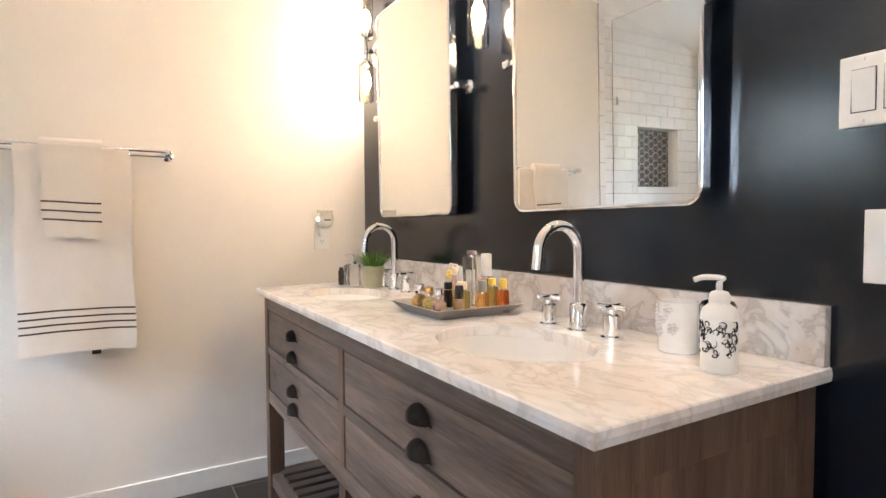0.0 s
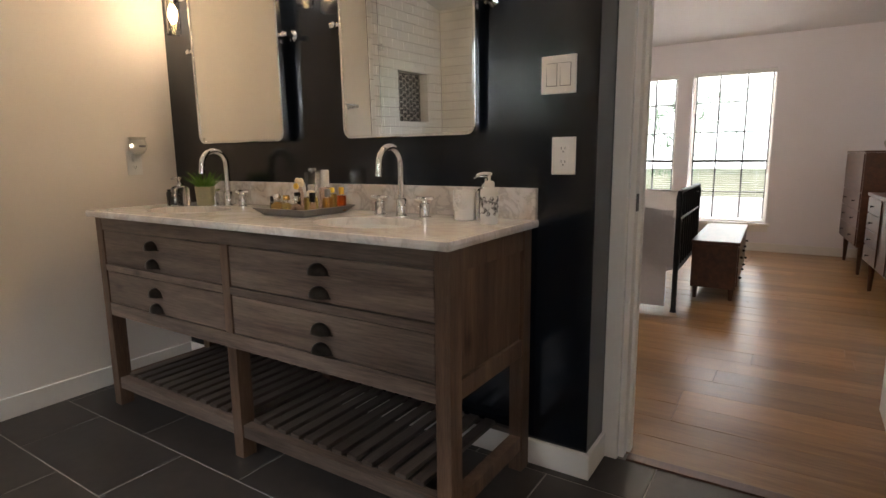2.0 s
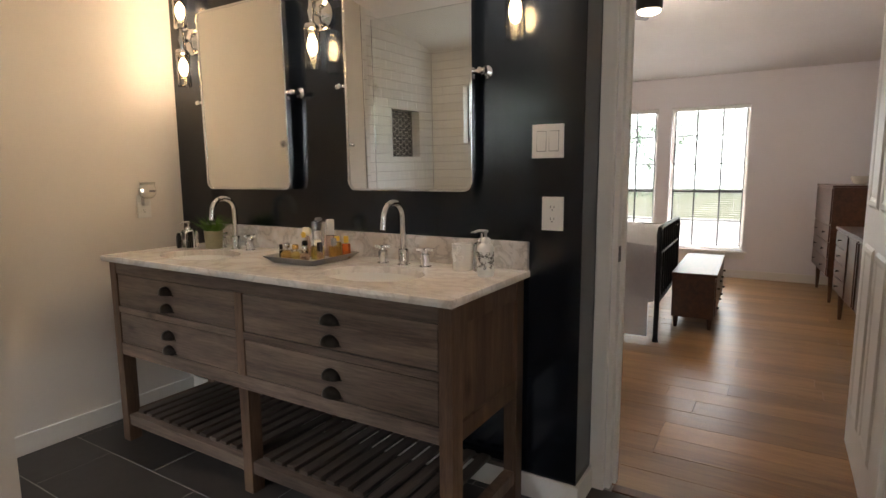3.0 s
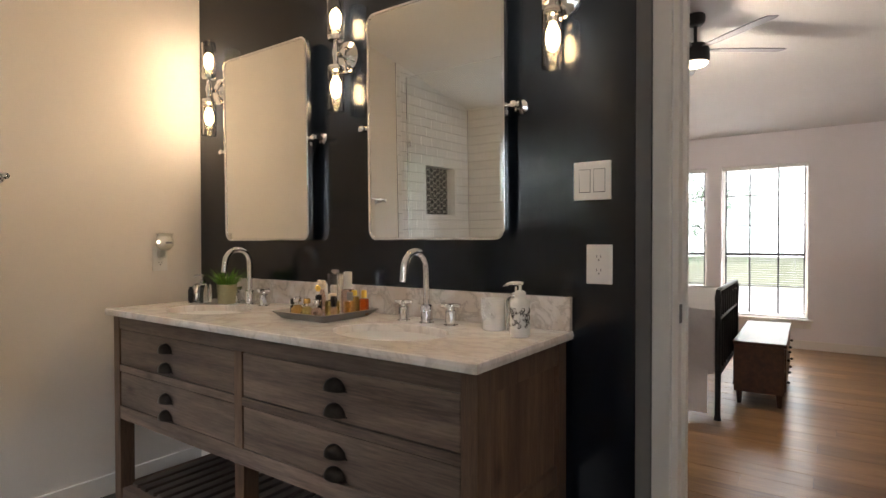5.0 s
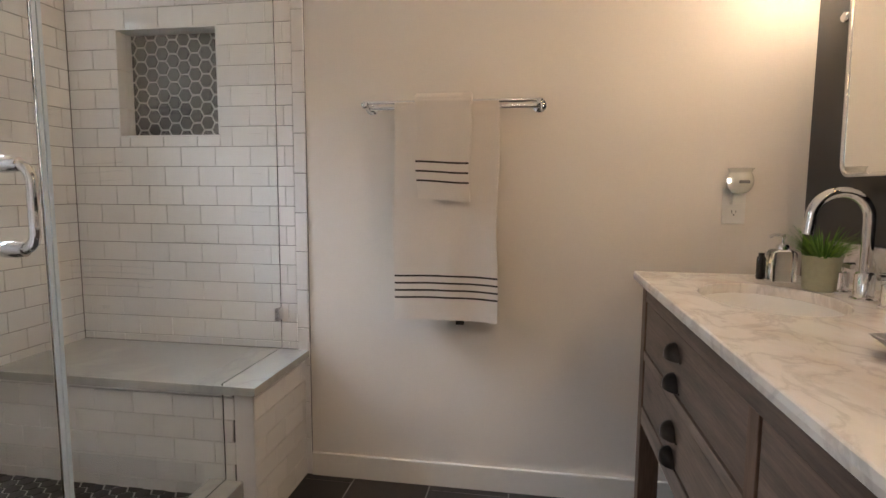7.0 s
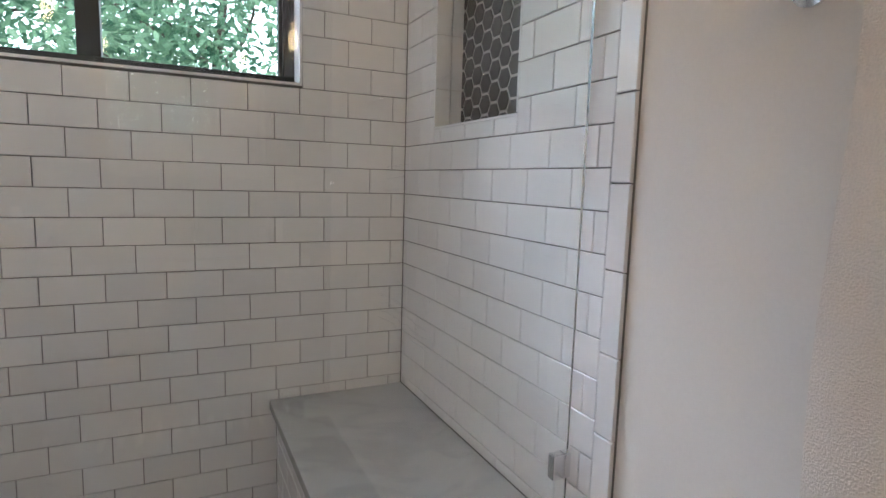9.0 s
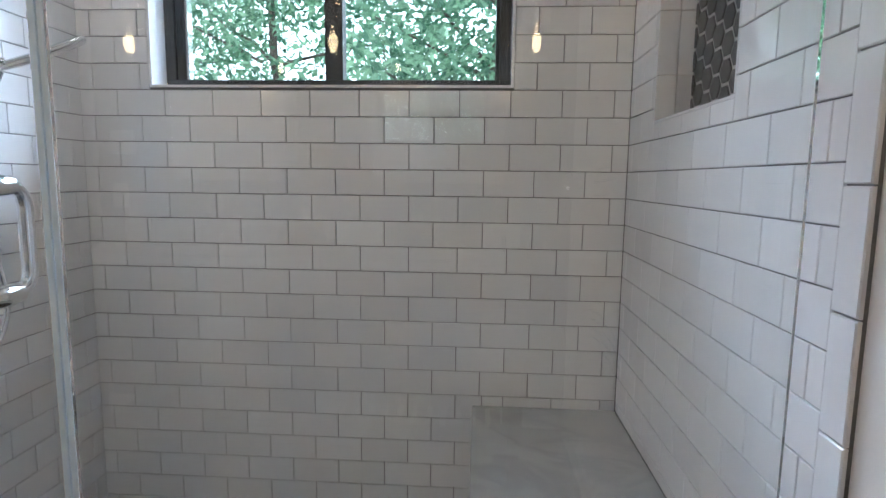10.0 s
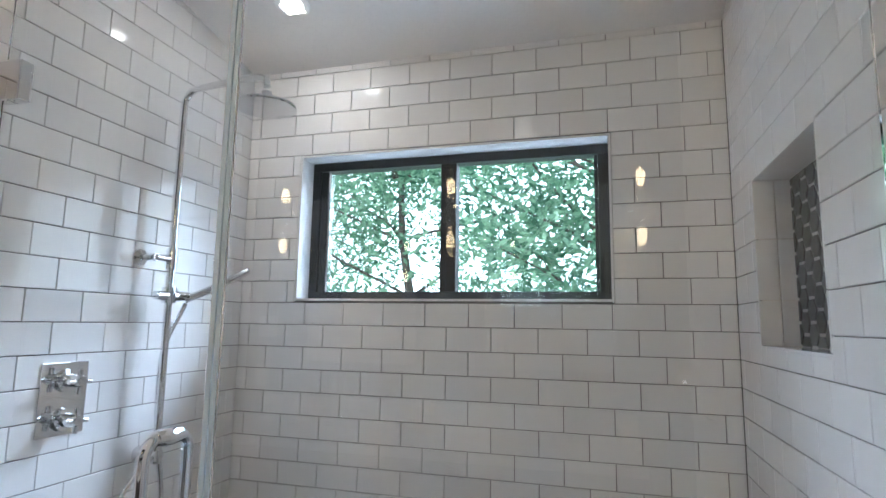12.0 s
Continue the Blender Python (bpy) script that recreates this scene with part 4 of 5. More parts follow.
def pump_bottle(x, y, name, label, body_mat, pump_mat, r, h, category="soap dispenser", thin=1.0, square=False):
    g = thing(name, (x, y, CZ), label, category)
    if square:
        bm = bmesh.new()
        loft(bm, [[(x + a, y + c, CZ + 0.0005 + z) for a, c in rounded_rect(-r * k, r * k, -r * k, r * k, 0.006 * k, 3)] for z, k in ((0, 0.96), (0.003, 1), (h - 0.008, 1), (h, 0.85), (h + 0.004, 0.5))])
        part("body", bm, body_mat, g, smooth=True)
    else:
        part("body", lathe(bmesh.new(), (x, y, CZ + 0.0005), ((r * 0.93, 0), (r, 0.004), (r, h * 0.82), (r * 0.9, h * 0.91), (r * 0.55, h * 0.98), (r * 0.42, h))), body_mat, g, smooth=True)
    part("collar", lathe(bmesh.new(), (x, y, CZ + h), ((0.017, 0), (0.017, 0.012), (0.013, 0.018), (0.006, 0.02))), pump_mat, g, smooth=True)
    part("pump_stem", tube(bmesh.new(), [(x, y, CZ + h + 0.018), (x, y, CZ + h + 0.036)], 0.0045, 10), pump_mat, g, smooth=True)
    part("pump_head", tube(bmesh.new(), curve_points([(x + 0.008, y, CZ + h + 0.04), (x, y, CZ + h + 0.042), (x - 0.022, y - 0.012, CZ + h + 0.042), (x - 0.036, y - 0.018, CZ + h + 0.036)], 5), 0.0055 * thin, 10), pump_mat, g, smooth=True)
    return g


soap = pump_bottle(2.046, -0.19, "lotion_bottle", "white pump lotion bottle with black scrollwork label", WHITEPL, WHITEPL, 0.029, 0.118, thin=0.8)
lab = part("label", lathe(bmesh.new(), (2.046, -0.19, CZ + 0.024), ((0.0293, 0), (0.0296, 0.001), (0.0296, 0.067), (0.0293, 0.068)), 32), BLIND, soap, "white label with black scrolls")
swirl = random.Random(5)
for k in range(60):
    a0, z0, turn = swirl.uniform(-2.95, 0.05), CZ + swirl.uniform(0.029, 0.08), swirl.uniform(0, 6.283)
    pts = []
    for i in range(15):
        t = i / 14
        a = a0 + 0.26 * t * math.cos(5.2 * t + turn)
        z = z0 + 0.008 * math.sin(5.2 * t + turn) * t + 0.006 * t
        z = min(max(z, CZ + 0.028), CZ + 0.088)
        pts.append((2.046 + 0.0298 * math.cos(a), -0.19 + 0.0298 * math.sin(a), z))
    part("scroll", tube(bmesh.new(), pts, [0.0003 + 0.0008 * math.sin(math.pi * i / 14) for i in range(15)], 6), BLACKCAP, lab)
pump_bottle(1.985, -0.1, "soap_dispenser", "clear glass soap dispenser with brass pump behind lotion", GLASS, CHROME, 0.025, 0.105, square=True, thin=0.45)
pump_bottle(0.385, -0.2, "soap_dispenser", "clear square glass soap dispenser with chrome pump", GLASS, CHROME, 0.031, 0.085, square=True)
lq = thing("dispenser_sleeve", (0.36, -0.235, CZ), "small dark blue bottle beside the glass dispenser", "bottle")
part("body", lathe(bmesh.new(), (0.365, -0.245, CZ), ((0.011, 0), (0.012, 0.003), (0.012, 0.06), (0.008, 0.066), (0.008, 0.075))), BLACKCAP, lq, smooth=True)
cup = thing("tumbler", (1.915, -0.12, CZ), "white ceramic tumbler with raised flowers", "tumbler")
part("body", lathe(bmesh.new(), (1.915, -0.12, CZ), ((0.034, 0), (0.037, 0.003), (0.036, 0.06), (0.0375, 0.1), (0.0345, 0.101), (0.033, 0.06), (0.033, 0.008), (0.002, 0.006)), 36), PORCELAIN, cup, smooth=True)
for k in range(7):
    a = -2.9 + 0.28 * k
    z = CZ + (0.09, 0.075, 0.058, 0.042, 0.07, 0.086, 0.05)[k]
    for q in range(5):
        b = q * 1.2566
        fx, fz = 0.007 * math.cos(b), 0.007 * math.sin(b)
        aa = a + fx / 0.037
        c = (1.915 + 0.0375 * math.cos(aa), -0.12 + 0.0375 * math.sin(aa), z + fz - 0.0045)
        part("flower_petal", lathe(bmesh.new(), c, ((0.0008, 0), (0.0042, 0.002), (0.0048, 0.0045), (0.0042, 0.007), (0.0008, 0.009)), 8), PORCELAIN, cup, smooth=True)

plant = thing("potted_plant", (0.53, -0.165, CZ), "small green grass plant in sage ceramic pot", "plant")
part("pot", lathe(bmesh.new(), (0.53, -0.165, CZ), ((0.036, 0), (0.04, 0.003), (0.045, 0.088), (0.042, 0.089), (0.04, 0.075), (0.002, 0.073)), 32), GREENPOT, plant, smooth=True)
bm = bmesh.new()
for k in range(260):
    a, r = random.uniform(0, 6.283), 0.033 * math.sqrt(random.random())
    lean, ln = random.uniform(0.1, 1.05), random.uniform(0.06, 0.115)
    p0 = Vector((0.53 + r * math.cos(a), -0.165 + r * math.sin(a), CZ + 0.075))
    d = Vector((math.cos(a) * lean, math.sin(a) * lean, 1)).normalized()
    side = Vector((-math.sin(a), math.cos(a), 0)) * 0.0028
    prev = None
    for i in range(5):
        t = i / 4
        c = p0 + d * ln * t + Vector((math.cos(a), math.sin(a), -0.8)) * 0.022 * t * t
        w = side * (1 - t * 0.92)
        cur = (bm.verts.new(c - w), bm.verts.new(c + w))
        if prev:
            bm.faces.new((prev[0], prev[1], cur[1], cur[0]))
        prev = cur
part("foliage", bm, GRASSLEAF, plant)

TX0, TX1, TY0, TY1 = 1.103, 1.388, -0.365, -0.075
tray = thing("tray", ((TX0 + TX1) / 2, (TY0 + TY1) / 2, CZ), "square grey lacquered tray holding perfume bottles", "tray")
bm = bmesh.new()


def square(i, z):
    return [(a, c, CZ + z) for a, c in rounded_rect(TX0 + i, TX1 - i, TY0 + i, TY1 - i, 0.008, 3)]


loft(bm, [square(0.03, 0.0004), square(0.027, 0.004), square(0.002, 0.026), square(0.0, 0.028), square(0.004, 0.029), square(0.03, 0.007)])
part("dish", bm, TRAY, tray)
BZT = CZ + 0.0075


def perfume(u, v, label, mat, cap, shape, w, h, ch, d=None):
    """A scent bottle on the tray: body, neck and cap."""
    x, y = TX0 + (TX1 - TX0) * u, TY0 + (TY1 - TY0) * v
    g = thing("perfume_bottle", (x, y, BZT), label, "perfume bottle", "bottles on the tray")
    if shape == "round":
        prof = tuple((max(0.001, w * math.sin(math.pi * t) ** 0.6), h * t) for t in [0.06 + 0.86 * k / 12 for k in range(13)])
        part("body", lathe(bmesh.new(), (x, y, BZT - h * 0.06), prof, 20), mat, g, smooth=True)
    elif shape == "vial":
        part("body", lathe(bmesh.new(), (x, y, BZT), ((w * 0.9, 0), (w, 0.002), (w, h), (w * 0.6, h + 0.002)), 18), mat, g, smooth=True)
    else:
        dd = d or w * 0.6
        bm = bmesh.new()
        loft(bm, [[(x + a, y + c, BZT + z) for a, c in rounded_rect(-w * k, w * k, -dd * k, dd * k, 0.004, 2)] for z, k in ((0, 0.94), (0.002, 1), (h - 0.004, 1 if shape == "block" else 1.25), (h, 0.9 if shape == "block" else 1.2))])
        part("body", bm, mat, g)
    part("neck", tube(bmesh.new(), [(x, y, BZT + h - 0.004), (x, y, BZT + h + 0.006)], 0.0055, 10), CHROME, g, smooth=True)
    cw = w * (0.95 if shape == "vial" else 0.62)
    part("cap", lathe(bmesh.new(), (x, y, BZT + h + 0.004), ((cw * 0.95, 0), (cw, 0.002), (cw, ch - 0.003), (cw * 0.85, ch), (0.001, ch)), 18), cap, g, smooth=True)


perfume(0.10, 0.28, "slim dark scent vial with black cap", BLACKCAP, BLACKCAP, "vial", 0.008, 0.035, 0.022)
perfume(0.2, 0.38, "slim clear scent vial with white cap", GLASS, WHITEPL, "vial", 0.009, 0.036, 0.018)
perfume(0.3, 0.2, "round amber scent bottle with silver cap", AMBER, CHROME, "round", 0.024, 0.05, 0.018)
perfume(0.46, 0.22, "round golden scent bottle with gold cap", YELLOWG, GOLD, "round", 0.021, 0.046, 0.018)
perfume(0.62, 0.24, "round clear scent bottle with silver cap", PINKG, CHROME, "round", 0.022, 0.042, 0.02)
perfume(0.62, 0.5, "pale yellow square scent bottle, frosted cap", YELLOWG, PETAL, "block", 0.025, 0.056, 0.022)
perfume(0.8, 0.36, "slim scent bottle with dark brown cap", PINKG, BLACKCAP, "vial", 0.0125, 0.038, 0.036)
perfume(0.84, 0.6, "amber rectangular scent bottle with grey cap", AMBER, TRAY, "block", 0.019, 0.055, 0.03)
perfume(0.88, 0.82, "orange red scent bottle with yellow cap", ORANGE, YELLOW, "block", 0.017, 0.06, 0.028)
perfume(0.38, 0.78, "tall smoky glass scent bottle flaring upwards", GLASS, TRAY, "flare", 0.024, 0.15, 0.012)
perfume(0.56, 0.84, "rose scent bottle with tall white cap", PINKG, WHITEPL, "block", 0.026, 0.09, 0.065)
perfume(0.36, 0.5, "dark scent bottle with black cap", BLACKCAP, BLACKCAP, "vial", 0.013, 0.05, 0.02)
perfume(0.72, 0.8, "amber scent bottle with yellow cap", YELLOWG, YELLOW, "block", 0.018, 0.066, 0.02)
fx, fy = TX0 + 0.32 * (TX1 - TX0), TY0 + 0.6 * (TY1 - TY0)
fb = thing("perfume_bottle", (fx, fy, BZT), "scent bottle topped with cream and yellow flowers", "perfume bottle", "bottles on the tray")
part("body", lathe(bmesh.new(), (fx, fy, BZT), ((0.014, 0), (0.016, 0.003), (0.012, 0.07), (0.007, 0.088), (0.006, 0.092)), 18), PINKG, fb, smooth=True)
for dx, dy, dz, m in ((-0.012, -0.008, 0.096, YELLOW), (0.012, -0.004, 0.106, PETAL), (0.0, 0.008, 0.115, PETAL), (-0.016, 0.004, 0.116, PETAL)):
    for q in range(6):
        b = q * 1.0472
        c = Vector((fx + dx, fy + dy, BZT + dz))
        e = c + Vector((math.cos(b) * 0.013, -0.006, math.sin(b) * 0.013))
        part("petal", tube(bmesh.new(), [c, (c + e) / 2, e], [0.003, 0.0075, 0.003], 8), m, fb, smooth=True)

# ---- bedroom ----


def bedroom_window(x0, x1):
    g = thing("window_2", ((x0 + x1) / 2, BY + 0.08, BWZ0), "tall white window with dark grid bars and open blinds", "window", kind="structure")
    y0, y1 = BY + 0.07, BY + 0.12
    fr = bmesh.new()
    for a in ((x0, x1, BWZ0, BWZ0 + 0.035), (x0, x1, BWZ1 - 0.035, BWZ1), (x0, x0 + 0.03, BWZ0 + 0.035, BWZ1 - 0.035), (x1 - 0.03, x1, BWZ0 + 0.035, BWZ1 - 0.035)):
        box(fr, a[0], a[1], y0, y1, a[2], a[3], bevel=0.002)
    part("window_frame", fr, TRIM, g)
    part("meeting_rail", B(x0 + 0.03, x1 - 0.03, y0 + 0.005, y1 - 0.005, 1.01, 1.042, bevel=0.002), BLACKFRAME, g)
    for k in (1, 2):
        x = x0 + (x1 - x0) * k / 3
        part("muntin", B(x - 0.009, x + 0.009, y0 + 0.015, y1 - 0.015, BWZ0 + 0.035, BWZ1 - 0.035), BLACKFRAME, g)
    for xa in (x0 + 0.03, x1 - 0.045):
        part("muntin", B(xa, xa + 0.015, y0 + 0.012, y1 - 0.012, BWZ0 + 0.035, BWZ1 - 0.035), BLACKFRAME, g)
    for z in (0.67, 1.36, 1.70):
        part("muntin", B(x0 + 0.03, x1 - 0.03, y0 + 0.016, y1 - 0.016, z - 0.007, z + 0.007), BLACKFRAME, g)
    p = part("pane", B(x0 + 0.03, x1 - 0.03, y1 - 0.012, y1 - 0.008, BWZ0 + 0.035, BWZ1 - 0.035), GLASS, g)
    p.visible_shadow = False
    bm = bmesh.new()
    z = BWZ0 + 0.05
    while z < BWZ1 - 0.06:
        box(bm, x0 + 0.01, x1 - 0.01, BY + 0.022, BY + 0.046, z, z + 0.0012)
        z += 0.0255
    bl = thing("window_blind", ((x0 + x1) / 2, BY + 0.03, BWZ0), "white horizontal slat blind, slats open", "blind")
    part("slats", bm, BLIND, bl)
    part("head_rail", B(x0 + 0.004, x1 - 0.004, BY + 0.012, BY + 0.05, BWZ1 - 0.045, BWZ1 - 0.003, bevel=0.003), BLIND, bl)
    part("bottom_rail", B(x0 + 0.01, x1 - 0.01, BY + 0.02, BY + 0.048, BWZ0 + 0.005, BWZ0 + 0.022, bevel=0.003), BLIND, bl)
    for xx in (x0 + 0.12, x1 - 0.12):
        part("cord", tube(bmesh.new(), [(xx, BY + 0.021, BWZ0 + 0.02), (xx, BY + 0.021, BWZ1 - 0.04)], 0.001, 5), BLIND, bl)
    part("window_sill", B(x0 - 0.05, x1 + 0.05, BY - 0.045, BY + 0.07, BWZ0 - 0.03, BWZ0 - 0.001, bevel=0.004), TRIM, g)
    part("apron", B(x0 - 0.03, x1 + 0.03, BY - 0.015, BY - 0.0005, BWZ0 - 0.095, BWZ0 - 0.031, bevel=0.003), TRIM, g)


for x0, x1 in BW:
    bedroom_window(x0, x1)

# bed with an iron footboard
FX, FY0, FY1 = 2.165, 2.3, 3.4
bed = thing("bed", (1.1, (FY0 + FY1) / 2, 0), "black iron bed made with a white quilt", "bed")
for y in (FY0, FY1):
    part("foot_post", tube(bmesh.new(), [(FX, y, 0), (FX, y, 0.03), (FX, y, 0.72), (FX, y, 0.8), (FX, y, 0.86)], [0.024, 0.018, 0.018, 0.022, 0.012], 12), BLACK, bed, smooth=True)
part("top_rail", tube(bmesh.new(), [(FX, FY0, 0.83)] + [(FX, FY0 + 0.06 + (FY1 - FY0 - 0.12) * k / 8, 0.855) for k in range(9)] + [(FX, FY1, 0.83)], 0.015, 10), BLACK, bed, smooth=True)
part("mid_rail", tube(bmesh.new(), [(FX, FY0, 0.66), (FX, FY1, 0.66)], 0.011, 10), BLACK, bed, smooth=True)
part("low_rail", tube(bmesh.new(), [(FX, FY0, 0.3), (FX, FY1, 0.3)], 0.014, 10), BLACK, bed, smooth=True)
for k in range(1, 9):
    y = FY0 + (FY1 - FY0) * k / 9
    part("spindle", tube(bmesh.new(), [(FX, y, 0.3), (FX, y, 0.66), (FX, y, 0.7), (FX, y, 0.85)], [0.0075, 0.0075, 0.013, 0.0075], 8), BLACK, bed, smooth=True)
part("mattress", B(0.15, 2.15, FY0 + 0.02, FY1 - 0.02, 0.28, 0.68, bevel=0.05), QUILT, bed, smooth=True)
part("bed_skirt", B(0.15, 2.1, FY0 + 0.015, FY0 + 0.03, 0.03, 0.4), QUILT, bed)


def quilt_sheet():
    bm = bmesh.new()
    nx, ny = 40, 30
    rows = []
    for i in range(nx + 1):
        x = 0.1 + (2.155 - 0.1) * i / nx
        row = []
        for j in range(ny + 1):
            s = j / ny * 2.0 - 0.45
            if s < 0:
                drop = -s
                y = FY0 - 0.012 - 0.02 * math.sin(x * 9) * drop - 0.03 * drop
                z = 0.72 - drop * (0.95 + 0.12 * math.sin(x * 5 + 1))
            else:
                y = FY0 + min(s, FY1 - FY0 - 0.02)
                z = 0.73 + 0.07 * math.sin(min(1, s * 2.2) * 1.2) + 0.008 * math.sin(x * 17 + s * 9)
            row.append((x + (0.04 * max(0, -s)) * (i / nx), y, max(0.05, z)))
        rows.append(row)
    loft(bm, rows, closed=False, caps=False)
    bmesh.ops.solidify(bm, geom=bm.faces[:], thickness=0.02)
    return bm


tagged(part("quilt", quilt_sheet(), QUILT, None, smooth=True, at=(1.1, 2.85, 0.7)), "white stitched quilt hanging over the bed side", "quilt")

# low chest at the foot
chest = thing("bench_chest", (2.35, 3.4, 0), "low walnut chest with small knobs at bed foot", "chest")
part("body", B(2.195, 2.505, 2.805, 4.0, 0.1, 0.435, bevel=0.004), WALNUT, chest)
part("top", B(2.188, 2.52, 2.79, 4.015, 0.436, 0.462, bevel=0.005), WALNUT, chest, "polished walnut top")
for y in (2.87, 3.94):
    for x in (2.225, 2.475):
        part("leg", tube(bmesh.new(), [(x, y, 0.105), (x, y, 0)], [0.023, 0.014], 12), WALNUT, chest, smooth=True)
for y0 in (2.83, 3.42):
    for z0 in (0.12, 0.275):
        dr = part("drawer", B(2.5055, 2.515, y0, y0 + 0.565, z0, z0 + 0.145, bevel=0.003), WALNUT, chest)
        for yy in (y0 + 0.1, y0 + 0.46):
            part("knob", lathe(bmesh.new(), (2.527, yy, z0 + 0.046), ((0.004, 0), (0.011, 0.003), (0.011, 0.016), (0.004, 0.02)), 10), BRONZE, dr, smooth=True)


def knob_at(parent, x, y, z):
    part("knob", tube(bmesh.new(), [(x, y, z), (x - 0.014, y, z), (x - 0.026, y, z)], [0.004, 0.004, 0.012], 10), BRONZE, parent, smooth=True)
    part("knob_bar", tube(bmesh.new(), [(x - 0.024, y - 0.022, z), (x - 0.024, y + 0.022, z)], 0.0045, 8), BRONZE, parent, smooth=True)


# long dresser
DXF, DXB = 3.21, 3.70
dresser = thing("dresser", (3.5, 2.85, 0), "long mid-century walnut dresser with doors and drawers", "dresser")
part("body", B(DXF + 0.012, DXB, 1.85, 3.88, 0.24, 0.765, bevel=0.004), WALNUT, dresser)
part("top", B(DXF - 0.005, DXB, 1.84, 3.89, 0.766, 0.79, bevel=0.004), WALNUT, dresser)
for y in (1.95, 2.85, 3.8):
    for x in (DXF + 0.06, DXB - 0.05):
        part("leg", tube(bmesh.new(), [(x, y, 0.24), (x, y, 0)], [0.026, 0.014], 12), WALNUT, dresser, smooth=True)
for y0, y1 in ((3.4, 3.865), (1.865, 2.62)):
    for k in range(4):
        z0 = 0.255 + 0.127 * k
        d = part("drawer", B(DXF, DXF + 0.0115, y0, y1, z0, z0 + 0.119, bevel=0.004), WALNUT, dresser)
        knob_at(d, DXF, (y0 + y1) / 2 if y1 > 3 else y0 + 0.62, z0 + 0.06)
for y0, y1 in ((2.64, 3.0), (3.02, 3.385)):
    d = part("door", B(DXF + 0.002, DXF + 0.0115, y0, y1, 0.255, 0.756, bevel=0.003), WALNUT, dresser)
    for a in (y0 + 0.01, y1 - 0.04):
        part("door_stile", B(DXF - 0.008, DXF + 0.0015, a, a + 0.03, 0.265, 0.746, bevel=0.003), WALNUT, d)
# tall cabinet
tall = thing("tall_cabinet", (3.5, 4.92, 0), "tall walnut cabinet with drawers below a door", "cabinet")
part("body", B(DXF + 0.002, DXB, 4.42, 5.38, 0.26, 1.105, bevel=0.004), WALNUT, tall)
part("top", B(DXF - 0.01, DXB, 4.41, 5.39, 1.106, 1.124, bevel=0.003), WALNUT, tall)
part("door", B(DXF - 0.01, DXF + 0.0015, 4.435, 5.365, 0.76, 1.095, bevel=0.003), WALNUT, tall)
for k in range(3):
    z0 = 0.275 + 0.16 * k
    d = part("drawer", B(DXF - 0.01, DXF + 0.0015, 4.435, 5.365, z0, z0 + 0.152, bevel=0.004), WALNUT, tall)
    for y in (4.65, 5.15):
        knob_at(d, DXF - 0.01, y, z0 + 0.075)
for y in (4.5, 5.3):
    for x in (DXF + 0.05, DXB - 0.05):
        part("leg", tube(bmesh.new(), [(x, y, 0.262), (x, y, 0)], [0.025, 0.013], 12), WALNUT, tall, smooth=True)
bowl = thing("bowl", (3.48, 4.75, 1.124), "small cream bowl on the tall cabinet", "bowl")
part("body", lathe(bmesh.new(), (3.48, 4.75, 1.124), ((0.03, 0), (0.05, 0.006), (0.078, 0.05), (0.083, 0.085), (0.078, 0.084), (0.06, 0.03), (0.002, 0.014)), 28), CREAM, bowl, smooth=True)
dbox = thing("decor_box", (3.6, 4.6, 1.124), "small dark wooden box on the tall cabinet", "box")
part("body", B(3.56, 3.68, 4.56, 4.68, 1.1242, 1.165, bevel=0.003), WALNUT, dbox)
part("lid", B(3.558, 3.682, 4.558, 4.682, 1.1655, 1.178, bevel=0.003), WALNUT, dbox)
pl = thing("potted_plant", (3.47, 2.75, 0.79), "pale sage plant in a small white pot", "plant")
part("pot", lathe(bmesh.new(), (3.47, 2.75, 0.79), ((0.04, 0), (0.055, 0.01), (0.06, 0.08), (0.055, 0.082), (0.002, 0.07)), 24), CREAM, pl, smooth=True)
bm = bmesh.new()
for k in range(46):
    a, el, ln = random.uniform(0, 6.283), random.uniform(0.15, 1.4), random.uniform(0.09, 0.19)
    d = Vector((math.cos(a) * math.cos(el), math.sin(a) * math.cos(el), math.sin(el)))
    for i in range(9):
        c = Vector((3.47, 2.75, 0.86)) + d * ln * (i + 2) / 9
        u = Vector((random.gauss(0, 1), random.gauss(0, 1), random.gauss(0, 1))).normalized()
        w = u.cross(d).normalized() * 0.007
        bm.faces.new([bm.verts.new(p) for p in (c, c + u * 0.012 + w, c + u * 0.028, c + u * 0.012 - w)])
part("foliage", bm, SAGELEAF, pl)
pf = thing("picture_frame", (3.5, 2.5, 0.79), "small framed picture leaning on the dresser", "picture frame")
part("frame", B(3.5, 3.515, 2.42, 2.56, 0.7902, 0.97, bevel=0.003), WALNUT, pf)
part("mat_board", B(3.4965, 3.4995, 2.435, 2.545, 0.805, 0.955), BLIND, pf)
